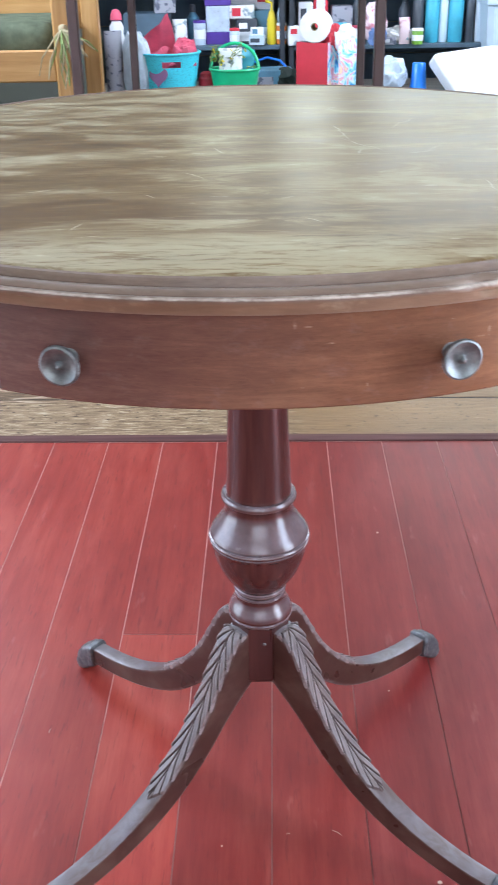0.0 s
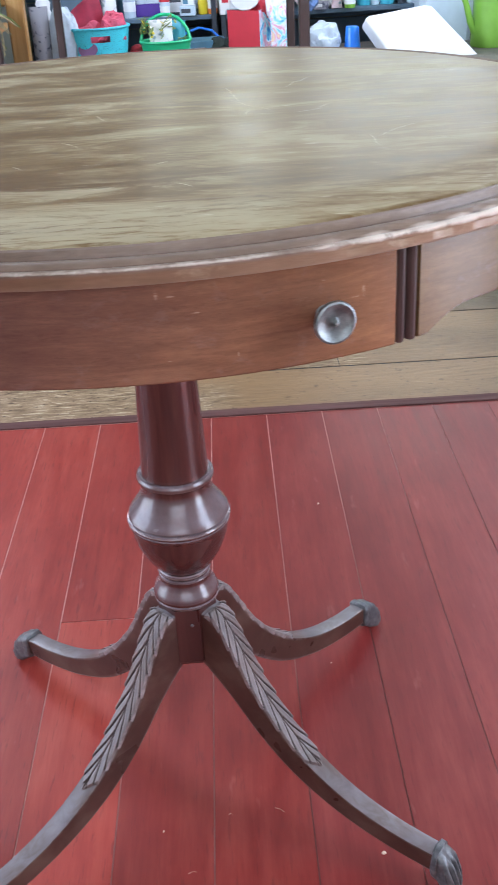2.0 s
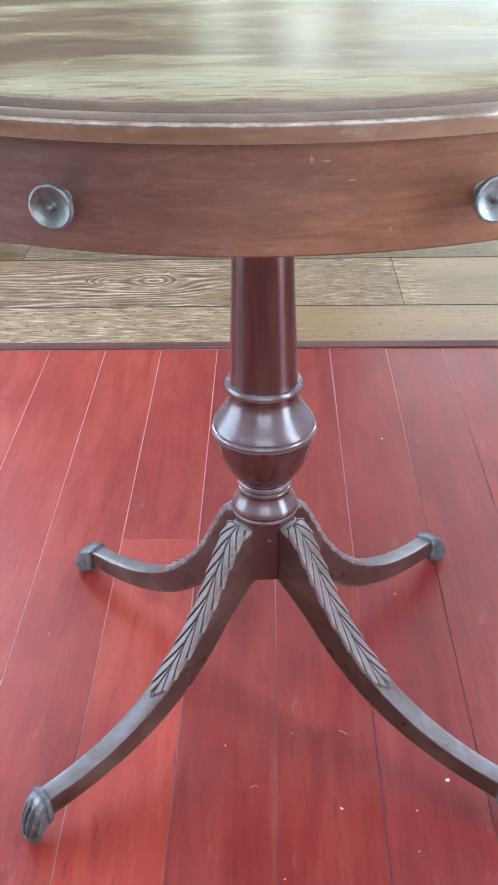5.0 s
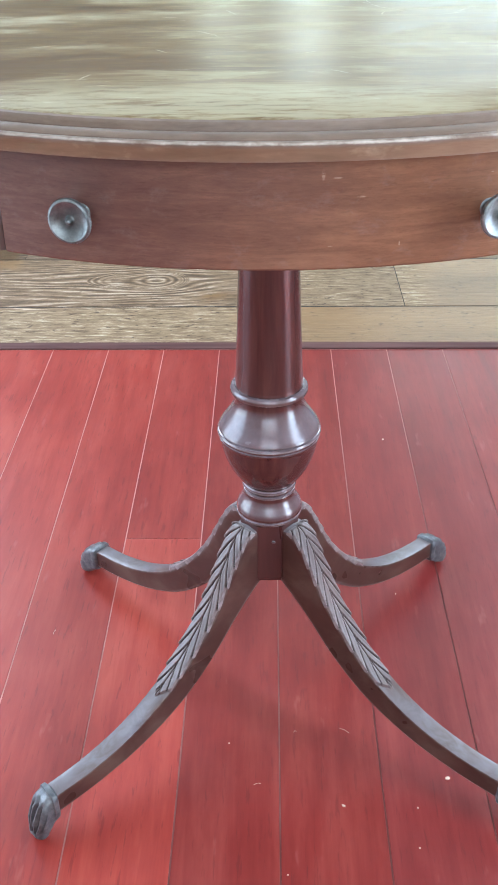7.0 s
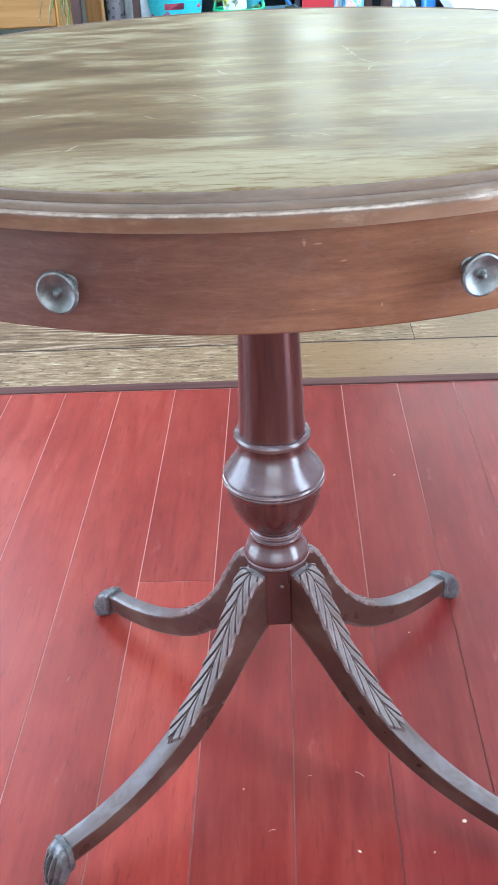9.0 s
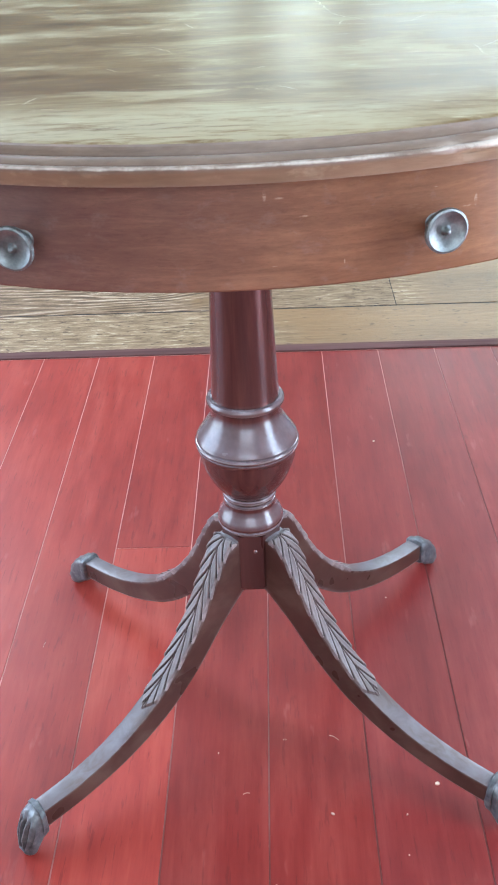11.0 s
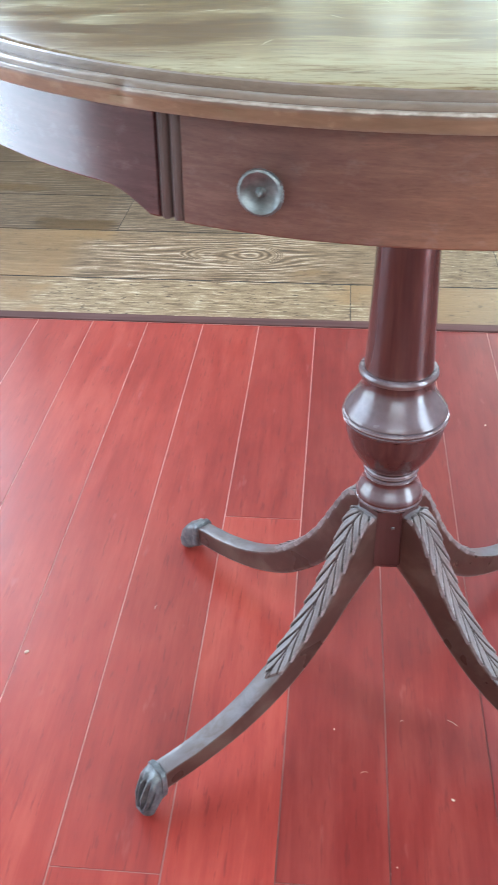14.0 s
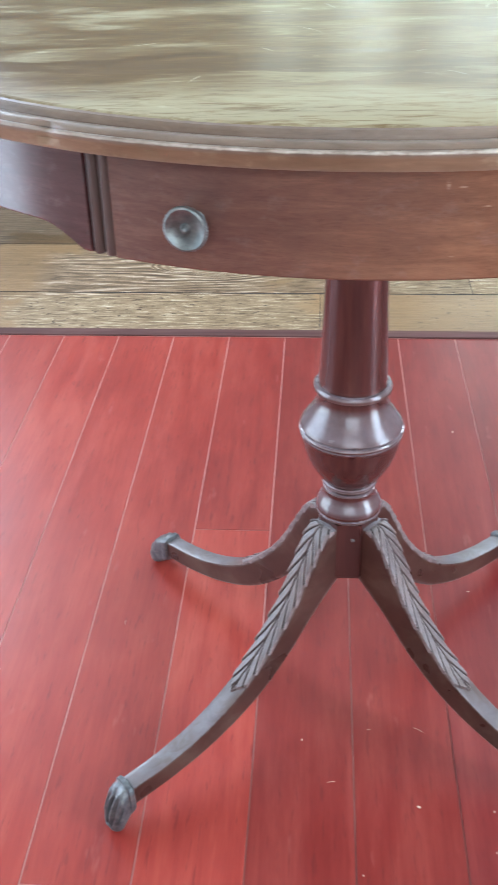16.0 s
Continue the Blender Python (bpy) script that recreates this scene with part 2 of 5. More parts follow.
def rim_wood():
    """Edge moulding: dark beads with a greyish bloom, a thin rubbed line on the outer arris, bare chips on one stretch, browner face below."""
    k = Nodes("rubbed_edge_moulding")
    n = k.noise(k.coords((0.35, 1, 2.5)), 130, 6, 0.7, 0.4)
    big = k.noise(k.coords(), 8, 3, 0.6)
    sep = k.t.nodes.new("ShaderNodeSeparateXYZ")
    k.link(k.t.nodes.new("ShaderNodeTexCoord").outputs["Object"], sep.inputs[0])
    x, y, z = sep.outputs
    r = k.math('SQRT', k.math('ADD', k.math('MULTIPLY', x, x), k.math('MULTIPLY', y, y)))
    az = k.math('ARCTAN2', x, k.math('MULTIPLY', y, -1.0))
    bead = k.ramp(k.math('ADD', k.math('MULTIPLY', n, 0.45), k.math('MULTIPLY', big, 0.55)), [(0.30, (0.110, 0.074, 0.054)), (0.50, (0.178, 0.124, 0.092)), (0.70, (0.265, 0.192, 0.146))])
    face = k.ramp(k.math('ADD', k.math('MULTIPLY', n, 0.3), k.math('MULTIPLY', big, 0.7)), [(0.26, (0.120, 0.068, 0.042)), (0.50, (0.235, 0.142, 0.090)), (0.74, (0.380, 0.255, 0.170))])
    face = k.mix(k.grey(k.noise(k.coords((1, 1, 1.6)), 48, 4, 0.6), 0.56, 0.70, 0.0, 0.45), face, (0.46, 0.35, 0.24))
    base = k.mix(k.grey(z, TOP - 0.0072, TOP - 0.0090), bead, face)
    grain = k.noise(k.coords((1, 1, 3)), 150, 4, 0.6)
    ragged = k.math('MULTIPLY', k.math('SUBTRACT', grain, 0.5), 0.0022)
    dz = k.math('ABSOLUTE', k.math('SUBTRACT', k.math('ADD', z, ragged), TOP - 0.0062))
    line = k.math('MULTIPLY', k.grey(r, 0.3796, 0.3812), k.math('SUBTRACT', 1.0, k.grey(dz, 0.0002, 0.0009)))
    there = k.math('MULTIPLY', k.grey(az, 0.26, 0.36), k.grey(az, 0.92, 0.74))
    soft = k.noise(k.coords((1, 1, 0.6)), 55, 5, 0.7)
    chips = k.math('MULTIPLY', there, k.math('MULTIPLY', k.grey(soft, 0.36, 0.52, 0.15, 0.95), k.math('MULTIPLY', k.grey(r, 0.3772, 0.3800), k.grey(k.math('ADD', z, k.math('MULTIPLY', k.math('SUBTRACT', soft, 0.5), 0.006)), TOP - 0.0088, TOP - 0.0072))))
    wear = k.math('MAXIMUM', k.math('MULTIPLY', line, k.math('MULTIPLY', k.grey(soft, 0.36, 0.62, 0.05, 0.75), k.grey(az, -0.6, -0.1, 0.12, 1.0))), chips)
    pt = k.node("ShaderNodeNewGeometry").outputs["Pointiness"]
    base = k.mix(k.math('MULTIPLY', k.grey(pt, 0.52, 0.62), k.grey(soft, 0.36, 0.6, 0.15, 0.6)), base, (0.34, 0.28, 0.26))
    # Shade between the beads painted into their grooves.
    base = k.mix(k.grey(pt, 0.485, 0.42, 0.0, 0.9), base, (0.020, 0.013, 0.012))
    k.bump(n, 0.08, 0.0008)
    return k.done(k.mix(wear, base, (0.62, 0.54, 0.46)), 0.31, spec=0.22)


def carved_wood(name="stained_leg_wood", bloom=0.80, tone=(0.058, 0.0240, 0.0185), dusty=(0.210, 0.193, 0.206), crest=(0.52, 0.60), groove_shade=(0.40, 0.35)):
    """Dark stained legs, lighter on rubbed arrises; upward faces dusty, with top sheen painted in."""
    k = Nodes(name)
    v = k.coords()
    n = k.noise(k.coords((0.6, 1, 1)), 170, 5, 0.6, 0.3)
    big = k.noise(v, 14, 3, 0.6)
    base = k.ramp(k.math('ADD', k.math('MULTIPLY', n, 0.10), k.math('MULTIPLY', big, 0.90)),
                  [(0.32, tuple(c * 0.72 for c in tone)), (0.52, tone), (0.74, tuple(c * 1.4 for c in tone))])
    base = k.mix(k.grey(k.noise(k.coords((0.7, 1, 1)), 30, 4, 0.6, 0.4), 0.46, 0.72, 0.0, 0.55), base, (0.120, 0.078, 0.058))
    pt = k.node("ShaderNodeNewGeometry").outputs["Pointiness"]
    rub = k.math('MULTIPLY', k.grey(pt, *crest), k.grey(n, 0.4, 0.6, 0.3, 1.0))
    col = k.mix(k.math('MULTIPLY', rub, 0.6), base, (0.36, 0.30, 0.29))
    # Grooves near black by pointiness: their shade is in the colour.
    cut = k.grey(pt, *groove_shade)
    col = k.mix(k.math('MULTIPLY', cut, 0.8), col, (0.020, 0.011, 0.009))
    # Upward faces paler by normal: light from above put into the colour.
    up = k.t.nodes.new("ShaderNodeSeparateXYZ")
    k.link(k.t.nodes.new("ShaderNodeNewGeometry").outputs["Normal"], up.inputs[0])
    dust_sheen = k.math('MULTIPLY', k.math('MULTIPLY', k.grey(up.outputs[2], 0.50, 0.97), k.grey(big, 0.3, 0.6, 0.72, 1.0)), k.math('SUBTRACT', bloom, k.math('MULTIPLY', cut, bloom)))
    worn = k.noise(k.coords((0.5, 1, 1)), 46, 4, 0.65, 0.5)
    col = k.mix(dust_sheen, col, k.ramp(worn, [(0.36, tuple(c * f for c, f in zip(dusty, (0.74, 0.66, 0.58)))), (0.52, dusty), (0.68, tuple(c * 1.3 for c in dusty))]))
    k.bump(worn, 0.03, 0.0008)
    return k.done(col, k.math('ADD', k.grey(big, 0.3, 0.7, 0.26, 0.34), k.math('MULTIPLY', dust_sheen, 0.06)), spec=0.28)


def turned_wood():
    """Polished mahogany turning with pale rubbed rings; dusty shoulders have their sheen painted in."""
    k = Nodes("polished_mahogany_turning")
    v = k.coords((1, 1, 0.07))
    n = k.noise(v, 130, 5, 0.6, 0.3)
    patch = k.noise(k.coords(), 26, 4, 0.6)
    col = k.ramp(n, [(0.24, (0.044, 0.0145, 0.0130)), (0.5, (0.062, 0.0210, 0.0185)), (0.76, (0.084, 0.0300, 0.0240))])
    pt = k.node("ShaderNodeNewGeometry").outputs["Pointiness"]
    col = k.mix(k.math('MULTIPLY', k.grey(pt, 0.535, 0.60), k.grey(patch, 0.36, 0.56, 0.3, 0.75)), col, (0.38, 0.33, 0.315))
    # Shoulders paled by their normal, as skylight would pale them.
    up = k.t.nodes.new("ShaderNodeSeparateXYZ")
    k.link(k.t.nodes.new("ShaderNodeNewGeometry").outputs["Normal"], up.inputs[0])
    dust_sheen = k.math('MULTIPLY', k.grey(up.outputs[2], 0.10, 0.75), k.grey(patch, 0.30, 0.70, 0.22, 0.62))
    col = k.mix(dust_sheen, col, (0.33, 0.275, 0.305))
    # Ring grooves darkened in the paint where shade would lie.
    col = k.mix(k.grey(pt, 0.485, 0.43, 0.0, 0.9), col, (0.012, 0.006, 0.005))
    k.bump(n, 0.04, 0.0006)
    return k.done(col, k.math('ADD', k.grey(patch, 0.3, 0.7, COL_ROUGH, COL_ROUGH + 0.05), k.math('MULTIPLY', dust_sheen, 0.16)), spec=0.62)


KNOCKS = ((3.3, 0.7190, 0.0040), (4.4, 0.7170, 0.0026), (6.4, 0.707, 0.0024), (21.0, 0.705, 0.0040), (20.2, 0.7025, 0.0026), (15.6, 0.707, 0.0018), (9.7, 0.681, 0.0018), (4.0, 0.6815, 0.0014), (17.4, 0.715, 0.0018), (-33.0, 0.70, 0.0014))


def drawer_wood(name, AP_D, AP_M, AP_L, spec=0.55, dull=0.0):
    """Reddish mahogany: close short dashes of dark and pale grain, cloudy tone, rubbed lower edge and a few pale knocks."""
    k = Nodes(name)
    v = k.coords((0.22, 0.22, 1))
    dash = k.noise(v, 420, 4, 0.7, 0.2)
    grain = k.noise(k.coords((0.12, 0.12, 1)), 120, 6, 0.7, 0.4)
    cloud = k.noise(k.coords((0.7, 0.7, 1)), 13, 5, 0.6)
    f = k.math('ADD', k.math('MULTIPLY', grain, 0.45), k.math('ADD', k.math('MULTIPLY', cloud, 0.30), k.math('MULTIPLY', dash, 0.25)))
    col = k.ramp(f, [(0.24, tuple(c * 0.75 for c in AP_D)), (0.5, AP_M), (0.76, tuple(c * 1.25 for c in AP_L))])
    col = k.mix(k.math('MULTIPLY', k.grey(dash, 0.56, 0.68), 0.28), col, tuple(c * 0.35 for c in AP_D))
    # warm light from the right and cool from the left, put into the colour
    sep = k.t.nodes.new("ShaderNodeSeparateXYZ")
    k.link(k.coords(), sep.inputs[0])
    falloff = k.math('ADD', sep.outputs[0], k.math('MULTIPLY', k.math('SUBTRACT', cloud, 0.5), 0.20))
    col = k.mix(1.0, col, k.ramp(k.grey(falloff, -0.12, 0.16), [(0.0, (0.78, 0.84, 1.12)), (0.5, (0.98, 0.98, 1.0)), (1.0, (1.18, 1.12, 0.86))]), 'MULTIPLY')
    col = k.mix(k.grey(k.noise(k.coords((0.8, 0.8, 1.2)), 70, 6, 0.7, 0.3), 0.56, 0.74, 0.0, 0.22), col, (0.27, 0.20, 0.20))
    worn = None
    for i, (deg, z, half) in enumerate(KNOCKS):
        mp = k.t.nodes.new("ShaderNodeMapping")
        mp.vector_type = 'TEXTURE'
        a = radians(deg)
        mp.inputs["Location"].default_value = (0.365 * math.sin(a), -0.365 * math.cos(a), z)
        mp.inputs["Scale"].default_value = (half * 0.9, half, half * 0.18) if i % 3 else (half * 0.22, half, half * 0.7)
        k.link(k.coords(), mp.inputs[0])
        ln = k.t.nodes.new("ShaderNodeVectorMath")
        ln.operation = 'LENGTH'
        k.link(mp.outputs[0], ln.inputs[0])
        spot = k.grey(ln.outputs["Value"], 1.3, 0.7)
        worn = spot if worn is None else k.math('MAXIMUM', worn, spot)
    col = k.mix(k.math('MULTIPLY', worn, k.grey(k.noise(k.coords((1, 1, 2)), 260, 2, 0.5), 0.42, 0.58, 0.05, 0.42)), col, (0.46, 0.33, 0.24))
    k.bump(k.math('SUBTRACT', grain, k.math('MULTIPLY', dash, 0.5)), 0.10, 0.0008)
    return k.done(col, AP_ROUGH + dull + 0.04, spec=spec)


def red_boards():
    """Red-stained floor boards, satin, with lengthwise streaks; each board its own tone."""
    k = Nodes("red_stained_boards")
    streak = k.noise(k.coords((1, 0.06, 1), shuffle=7.0), 140, 7, 0.68, 0.5)
    broad = k.noise(k.coords((1, 0.10, 1), shuffle=7.0), 34, 4, 0.6, 0.7)
    cloud = k.noise(k.coords((1, 0.6, 1), world=True), 5.0, 3, 0.55)
    blot = k.noise(k.coords((1, 0.32, 1), shuffle=5.0), 24, 4, 0.62, 0.3)
    f = k.math('ADD', k.math('MULTIPLY', streak, 0.20), k.math('ADD', k.math('MULTIPLY', broad, 0.30), k.math('ADD', k.math('MULTIPLY', cloud, 0.25), k.math('MULTIPLY', blot, 0.25))))
    col = k.ramp(f, [(0.34, RED_D), (0.5, RED_M), (0.66, RED_L)])
    info = k.t.nodes.new("ShaderNodeObjectInfo")
    col = k.mix(1.0, col, k.ramp(info.outputs["Random"], [(0.0, (0.90, 0.89, 0.90)), (1.0, (1.08, 1.08, 1.06))]), 'MULTIPLY')
    col = k.mix(1.0, col, info.outputs["Color"], 'MULTIPLY')
    flecks = k.grey(k.noise(k.coords((1, 0.10, 1), shuffle=3.0), 230, 3, 0.6), 0.60, 0.68)
    col = k.mix(k.math('MULTIPLY', flecks, 0.38), col, (0.095, 0.014, 0.014))
    scuff = k.math('MULTIPLY', k.grey(k.noise(k.coords((1, 0.25, 1), world=True), 46, 3, 0.6), 0.66, 0.74), 0.12)
    col = k.mix(scuff, col, (0.50, 0.22, 0.20))
    k.bump(streak, 0.08, 0.0008)
    return k.done(col, k.grey(broad, 0.3, 0.7, RED_ROUGH, RED_ROUGH + 0.12), spec=RED_SPEC)


def old_boards():
    """Old wide pine boards: honey-brown finish at the sides, worn in the middle to pale wood between brown late-wood lines that flow round one eye-shaped knot."""
    k = Nodes("worn_pine_boards")
    sep = k.t.nodes.new("ShaderNodeSeparateXYZ")
    k.link(k.t.nodes.new("ShaderNodeNewGeometry").outputs["Position"], sep.inputs[0])
    x, y = sep.outputs[0], sep.outputs[1]
    tone = k.t.nodes.new("ShaderNodeObjectInfo").outputs["Random"]
    warp = k.noise(k.coords((0.28, 1.0, 1), world=True, shuffle=2.0), 4.5, 2, 0.5)
    fray = k.noise(k.coords((0.2, 1, 1), world=True, shuffle=2.0), 44, 6, 0.7, 0.4)
    fine = k.noise(k.coords((0.09, 1, 1), world=True, shuffle=2.0), 210, 7, 0.75, 0.3)
    dx, dy = k.math('ADD', x, 0.232), k.math('SUBTRACT', y, 1.262)
    left = k.grey(dx, 0.0, -0.10, 0.78, 0.36)
    ex = k.math('MULTIPLY', dx, left)
    r2 = k.math('ADD', k.math('ADD', k.math('MULTIPLY', ex, ex), k.math('MULTIPLY', dy, dy)), 0.00008)
    flow = k.math('MULTIPLY', dy, k.math('SUBTRACT', 1.0, k.math('DIVIDE', 0.0021, r2)))
    near = k.grey(r2, 0.0034, 0.0020)
    bent = k.math('ADD', flow, k.math('MULTIPLY', k.math('SUBTRACT', warp, 0.5), 0.20))
    bent = k.math('ADD', k.math('MULTIPLY', bent, k.math('SUBTRACT', 1.0, near)), k.math('MULTIPLY', k.math('SQRT', r2), k.math('MULTIPLY', near, 1.25)))
    ring = k.math('SINE', k.math('MULTIPLY', k.math('ADD', bent, k.math('MULTIPLY', k.math('SUBTRACT', fray, 0.5), 0.006)), 400.0))
    patchy = k.noise(k.coords((0.35, 1, 1), world=True, shuffle=5.0), 13, 4, 0.6, 0.4)
    ring = k.math('MULTIPLY', ring, k.math('MAXIMUM', k.grey(patchy, 0.44, 0.62), k.grey(r2, 0.022, 0.008)))
    f = k.math('ADD', k.math('MULTIPLY', ring, RING), k.math('ADD', k.math('MULTIPLY', fray, 0.40), k.math('MULTIPLY', fine, 0.60)))
    worn = k.ramp(f, [(0.37, (0.064, 0.037, 0.019)), (0.47, (0.160, 0.100, 0.052)), (0.55, (0.285, 0.190, 0.118)), (0.65, (0.58, 0.465, 0.355))])
    flake = k.noise(k.coords((0.17, 1, 1), world=True), 120, 7, 0.74, 0.6)
    pit = k.grey(k.noise(k.coords((0.45, 1, 1), world=True, shuffle=1.0), 120, 3, 0.6), 0.62, 0.68)
    chips = k.mix(k.math('MULTIPLY', pit, 0.8), k.ramp(k.math('ADD', k.math('MULTIPLY', flake, 0.7), k.math('MULTIPLY', fine, 0.3)), [(0.38, (0.085, 0.050, 0.026)), (0.47, (0.195, 0.126, 0.068)), (0.55, (0.30, 0.212, 0.126)), (0.64, (0.55, 0.46, 0.335))]), (0.055, 0.030, 0.016))
    worn = k.mix(k.math('MAXIMUM', k.math('LESS_THAN', y, 1.106), k.math('MULTIPLY', k.grey(x, 0.0, 0.1), 0.85)), worn, chips)
    kept = k.ramp(k.math('ADD', k.math('MULTIPLY', f, 0.5), k.math('MULTIPLY', warp, 0.5)), [(0.34, (0.120, 0.066, 0.030)), (0.66, (0.280, 0.168, 0.082))])
    worn = k.mix(k.math('MULTIPLY', pit, 0.5), worn, (0.055, 0.030, 0.016))
    kept = k.mix(k.math('MULTIPLY', pit, 0.55), kept, (0.060, 0.034, 0.018))
    wearmap = k.noise(k.coords((0.5, 1, 1), world=True), 5.0, 5, 0.65, 0.6)
    front = k.math('LESS_THAN', y, 1.106)
    side = k.math('ADD', k.math('MULTIPLY', front, k.math('MAXIMUM', k.grey(x, -0.08, 0.10), k.grey(x, -0.50, -0.75))), k.math('MULTIPLY', k.math('SUBTRACT', 1.0, front), k.math('MINIMUM', k.grey(k.math('ABSOLUTE', k.math('ADD', x, 0.13)), 0.36, 0.52), k.grey(y, 1.42, 1.38, 0.80, 1.0))))
    amount = k.grey(k.math('SUBTRACT', k.grey(wearmap, 0.30, 0.46), k.math('MULTIPLY', side, 0.95)), 0.0, 0.4)
    col = k.mix(amount, kept, worn)
    col = k.mix(1.0, col, k.t.nodes.new("ShaderNodeObjectInfo").outputs["Color"], 'MULTIPLY')
    col = k.mix(1.0, col, k.ramp(tone, [(0.0, (0.86, 0.84, 0.82)), (1.0, (1.06, 1.05, 1.03))]), 'MULTIPLY')
    k.bump(f, 0.45, 0.0012)
    return k.done(col, k.math('ADD', k.math('MULTIPLY', amount, 0.2), OLD_ROUGH), spec=0.20)


def brass():
    k = Nodes("tarnished_brass")
    n = k.noise(k.coords(), 160, 5, 0.65)
    col = k.ramp(n, [(0.3, (0.11, 0.118, 0.118)), (0.55, (0.22, 0.235, 0.235)), (0.75, (0.33, 0.35, 0.345))])
    col = k.mix(k.grey(k.node("ShaderNodeNewGeometry").outputs["Pointiness"], 0.49, 0.42, 0.0, 0.8), col, (0.035, 0.036, 0.034))
    k.bump(n, 0.3, 0.0006)
    return k.done(col, k.grey(n, 0.3, 0.7, 0.36, 0.52), metal=0.8)


def rug_wool():
    k = Nodes("faded_patterned_rug")
    v = k.coords(world=True)
    blot = k.noise(v, 12, 3, 0.6, 1.4)
    fine = k.noise(k.coords((0.4, 1, 1), world=True), 60, 4, 0.6, 0.4)
    f = k.math('ADD', k.math('MULTIPLY', blot, 0.65), k.math('MULTIPLY', fine, 0.35))
    col = k.ramp(f, [(0.36, (0.025, 0.032, 0.045)), (0.46, (0.060, 0.075, 0.072)), (0.54, (0.095, 0.105, 0.095)), (0.62, (0.15, 0.125, 0.105)), (0.72, (0.10, 0.11, 0.125))])
    k.bump(k.noise(v, 420, 3), 0.5, 0.002)
    return k.done(col, 0.95, spec=0.1)


def gift_print():
    """Bright wrapping print of swirling blue, white and pink patches."""
    k = Nodes("swirled_print")
    f = k.noise(k.coords(), 13, 2, 0.5, 2.4)
    col = k.ramp(f, [(0.32, (0.05, 0.32, 0.72)), (0.42, (0.30, 0.75, 0.85)), (0.5, (0.9, 0.9, 0.95)), (0.57, (0.85, 0.35, 0.55)), (0.66, (0.95, 0.70, 0.45))])
    return k.done(col, 0.35)


def speckled(name, a, b, scale=90.0, rough=0.4):
    k = Nodes(name)
    n = k.noise(k.coords(), scale, 2, 0.5)
    return k.done(k.ramp(n, [(0.56, a), (0.64, b)]), rough)


M_TOP = tabletop_wood()
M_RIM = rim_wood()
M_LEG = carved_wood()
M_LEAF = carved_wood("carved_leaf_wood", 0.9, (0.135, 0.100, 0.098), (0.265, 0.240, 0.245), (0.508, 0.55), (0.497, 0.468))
M_APRON = drawer_wood("mahogany_drawer_front", AP_D, AP_M, AP_L)
# Right apron browner and duller than the drawer front.
M_BROWN_APRON = drawer_wood("brown_mahogany_apron", (0.060, 0.032, 0.016), (0.115, 0.064, 0.032), (0.175, 0.102, 0.054), 0.32, 0.09)
M_SHINY = drawer_wood("polished_mahogany_apron", (0.060, 0.022, 0.018), (0.105, 0.040, 0.030), (0.160, 0.070, 0.048), 0.52, -0.02)
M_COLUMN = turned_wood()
M_STILE = wood("dark_reeding", (0.036, 0.020, 0.018), (0.068, 0.040, 0.035), (0.120, 0.078, 0.070), 'z', 60, (0.25, 0.4), 0.5)
M_POST = wood("maroon_post", (0.036, 0.011, 0.010), (0.052, 0.017, 0.015), (0.075, 0.026, 0.022), 'z', 80, (0.25, 0.35), 0.6)
M_BRASS = brass()


def cast_brass():
    """Old cast brass: grey-green bloom, dark in the hollows, brighter on the knuckles."""
    k = Nodes("dull_cast_brass")
    n = k.noise(k.coords(), 130, 4, 0.6)
    pt = k.node("ShaderNodeNewGeometry").outputs["Pointiness"]
    col = k.ramp(n, [(0.30, (0.060, 0.061, 0.066)), (0.52, (0.105, 0.107, 0.113)), (0.74, (0.175, 0.172, 0.168))])
    col = k.mix(k.grey(pt, 0.50, 0.44), col, (0.012, 0.012, 0.013))
    k.bump(n, 0.5, 0.0016)
    return k.done(col, k.grey(n, 0.3, 0.7, 0.5, 0.34), metal=0.35, spec=0.6)


M_TOE = cast_brass()
M_RED = red_boards()
M_OLD = old_boards()
M_STRIP = wood("dark_threshold", (0.042, 0.016, 0.014), (0.078, 0.032, 0.028), (0.130, 0.062, 0.056), 'x', 50, (0.55, 0.7), 0.15)


def joint_filler():
    """Dusty floor joint filler, pale where edge glint is painted in, dark where open."""
    k = Nodes("glint_joint_filler")
    sep = k.t.nodes.new("ShaderNodeSeparateXYZ")
    k.link(k.t.nodes.new("ShaderNodeNewGeometry").outputs["Position"], sep.inputs[0])
    n = k.noise(k.coords((1, 0.3, 1), world=True), 9, 4, 0.6)
    # Paler towards the left and back, like light along the board edges.
    f = k.math('MULTIPLY', k.grey(k.math('SUBTRACT', k.math('ADD', k.math('MULTIPLY', n, 0.5), k.math('MULTIPLY', sep.outputs[1], 0.60)), sep.outputs[0]), 0.16, 0.52), k.math('LESS_THAN', sep.outputs[1], 0.92))
    low = k.mix(k.math('LESS_THAN', sep.outputs[1], 0.92), (0.018, 0.011, 0.008), (0.13, 0.038, 0.032))
    return k.done(k.mix(f, low, (0.54, 0.28, 0.24)), 0.8)


M_SUB = joint_filler()
M_WALL = paint("pale_wall_paint", (0.445, 0.455, 0.425), 0.7, 0.05, 3.0)
M_OLIVE = paint("olive_grey_wall_paint", (0.215, 0.220, 0.180), 0.7, 0.05, 3.0)
M_WHITE = paint("white_trim_paint", (0.78, 0.78, 0.76), 0.45, 0.04, 5.0)
M_CEIL = paint("ceiling_paint", (0.61, 0.62, 0.585), 0.8, 0.04, 2.0)
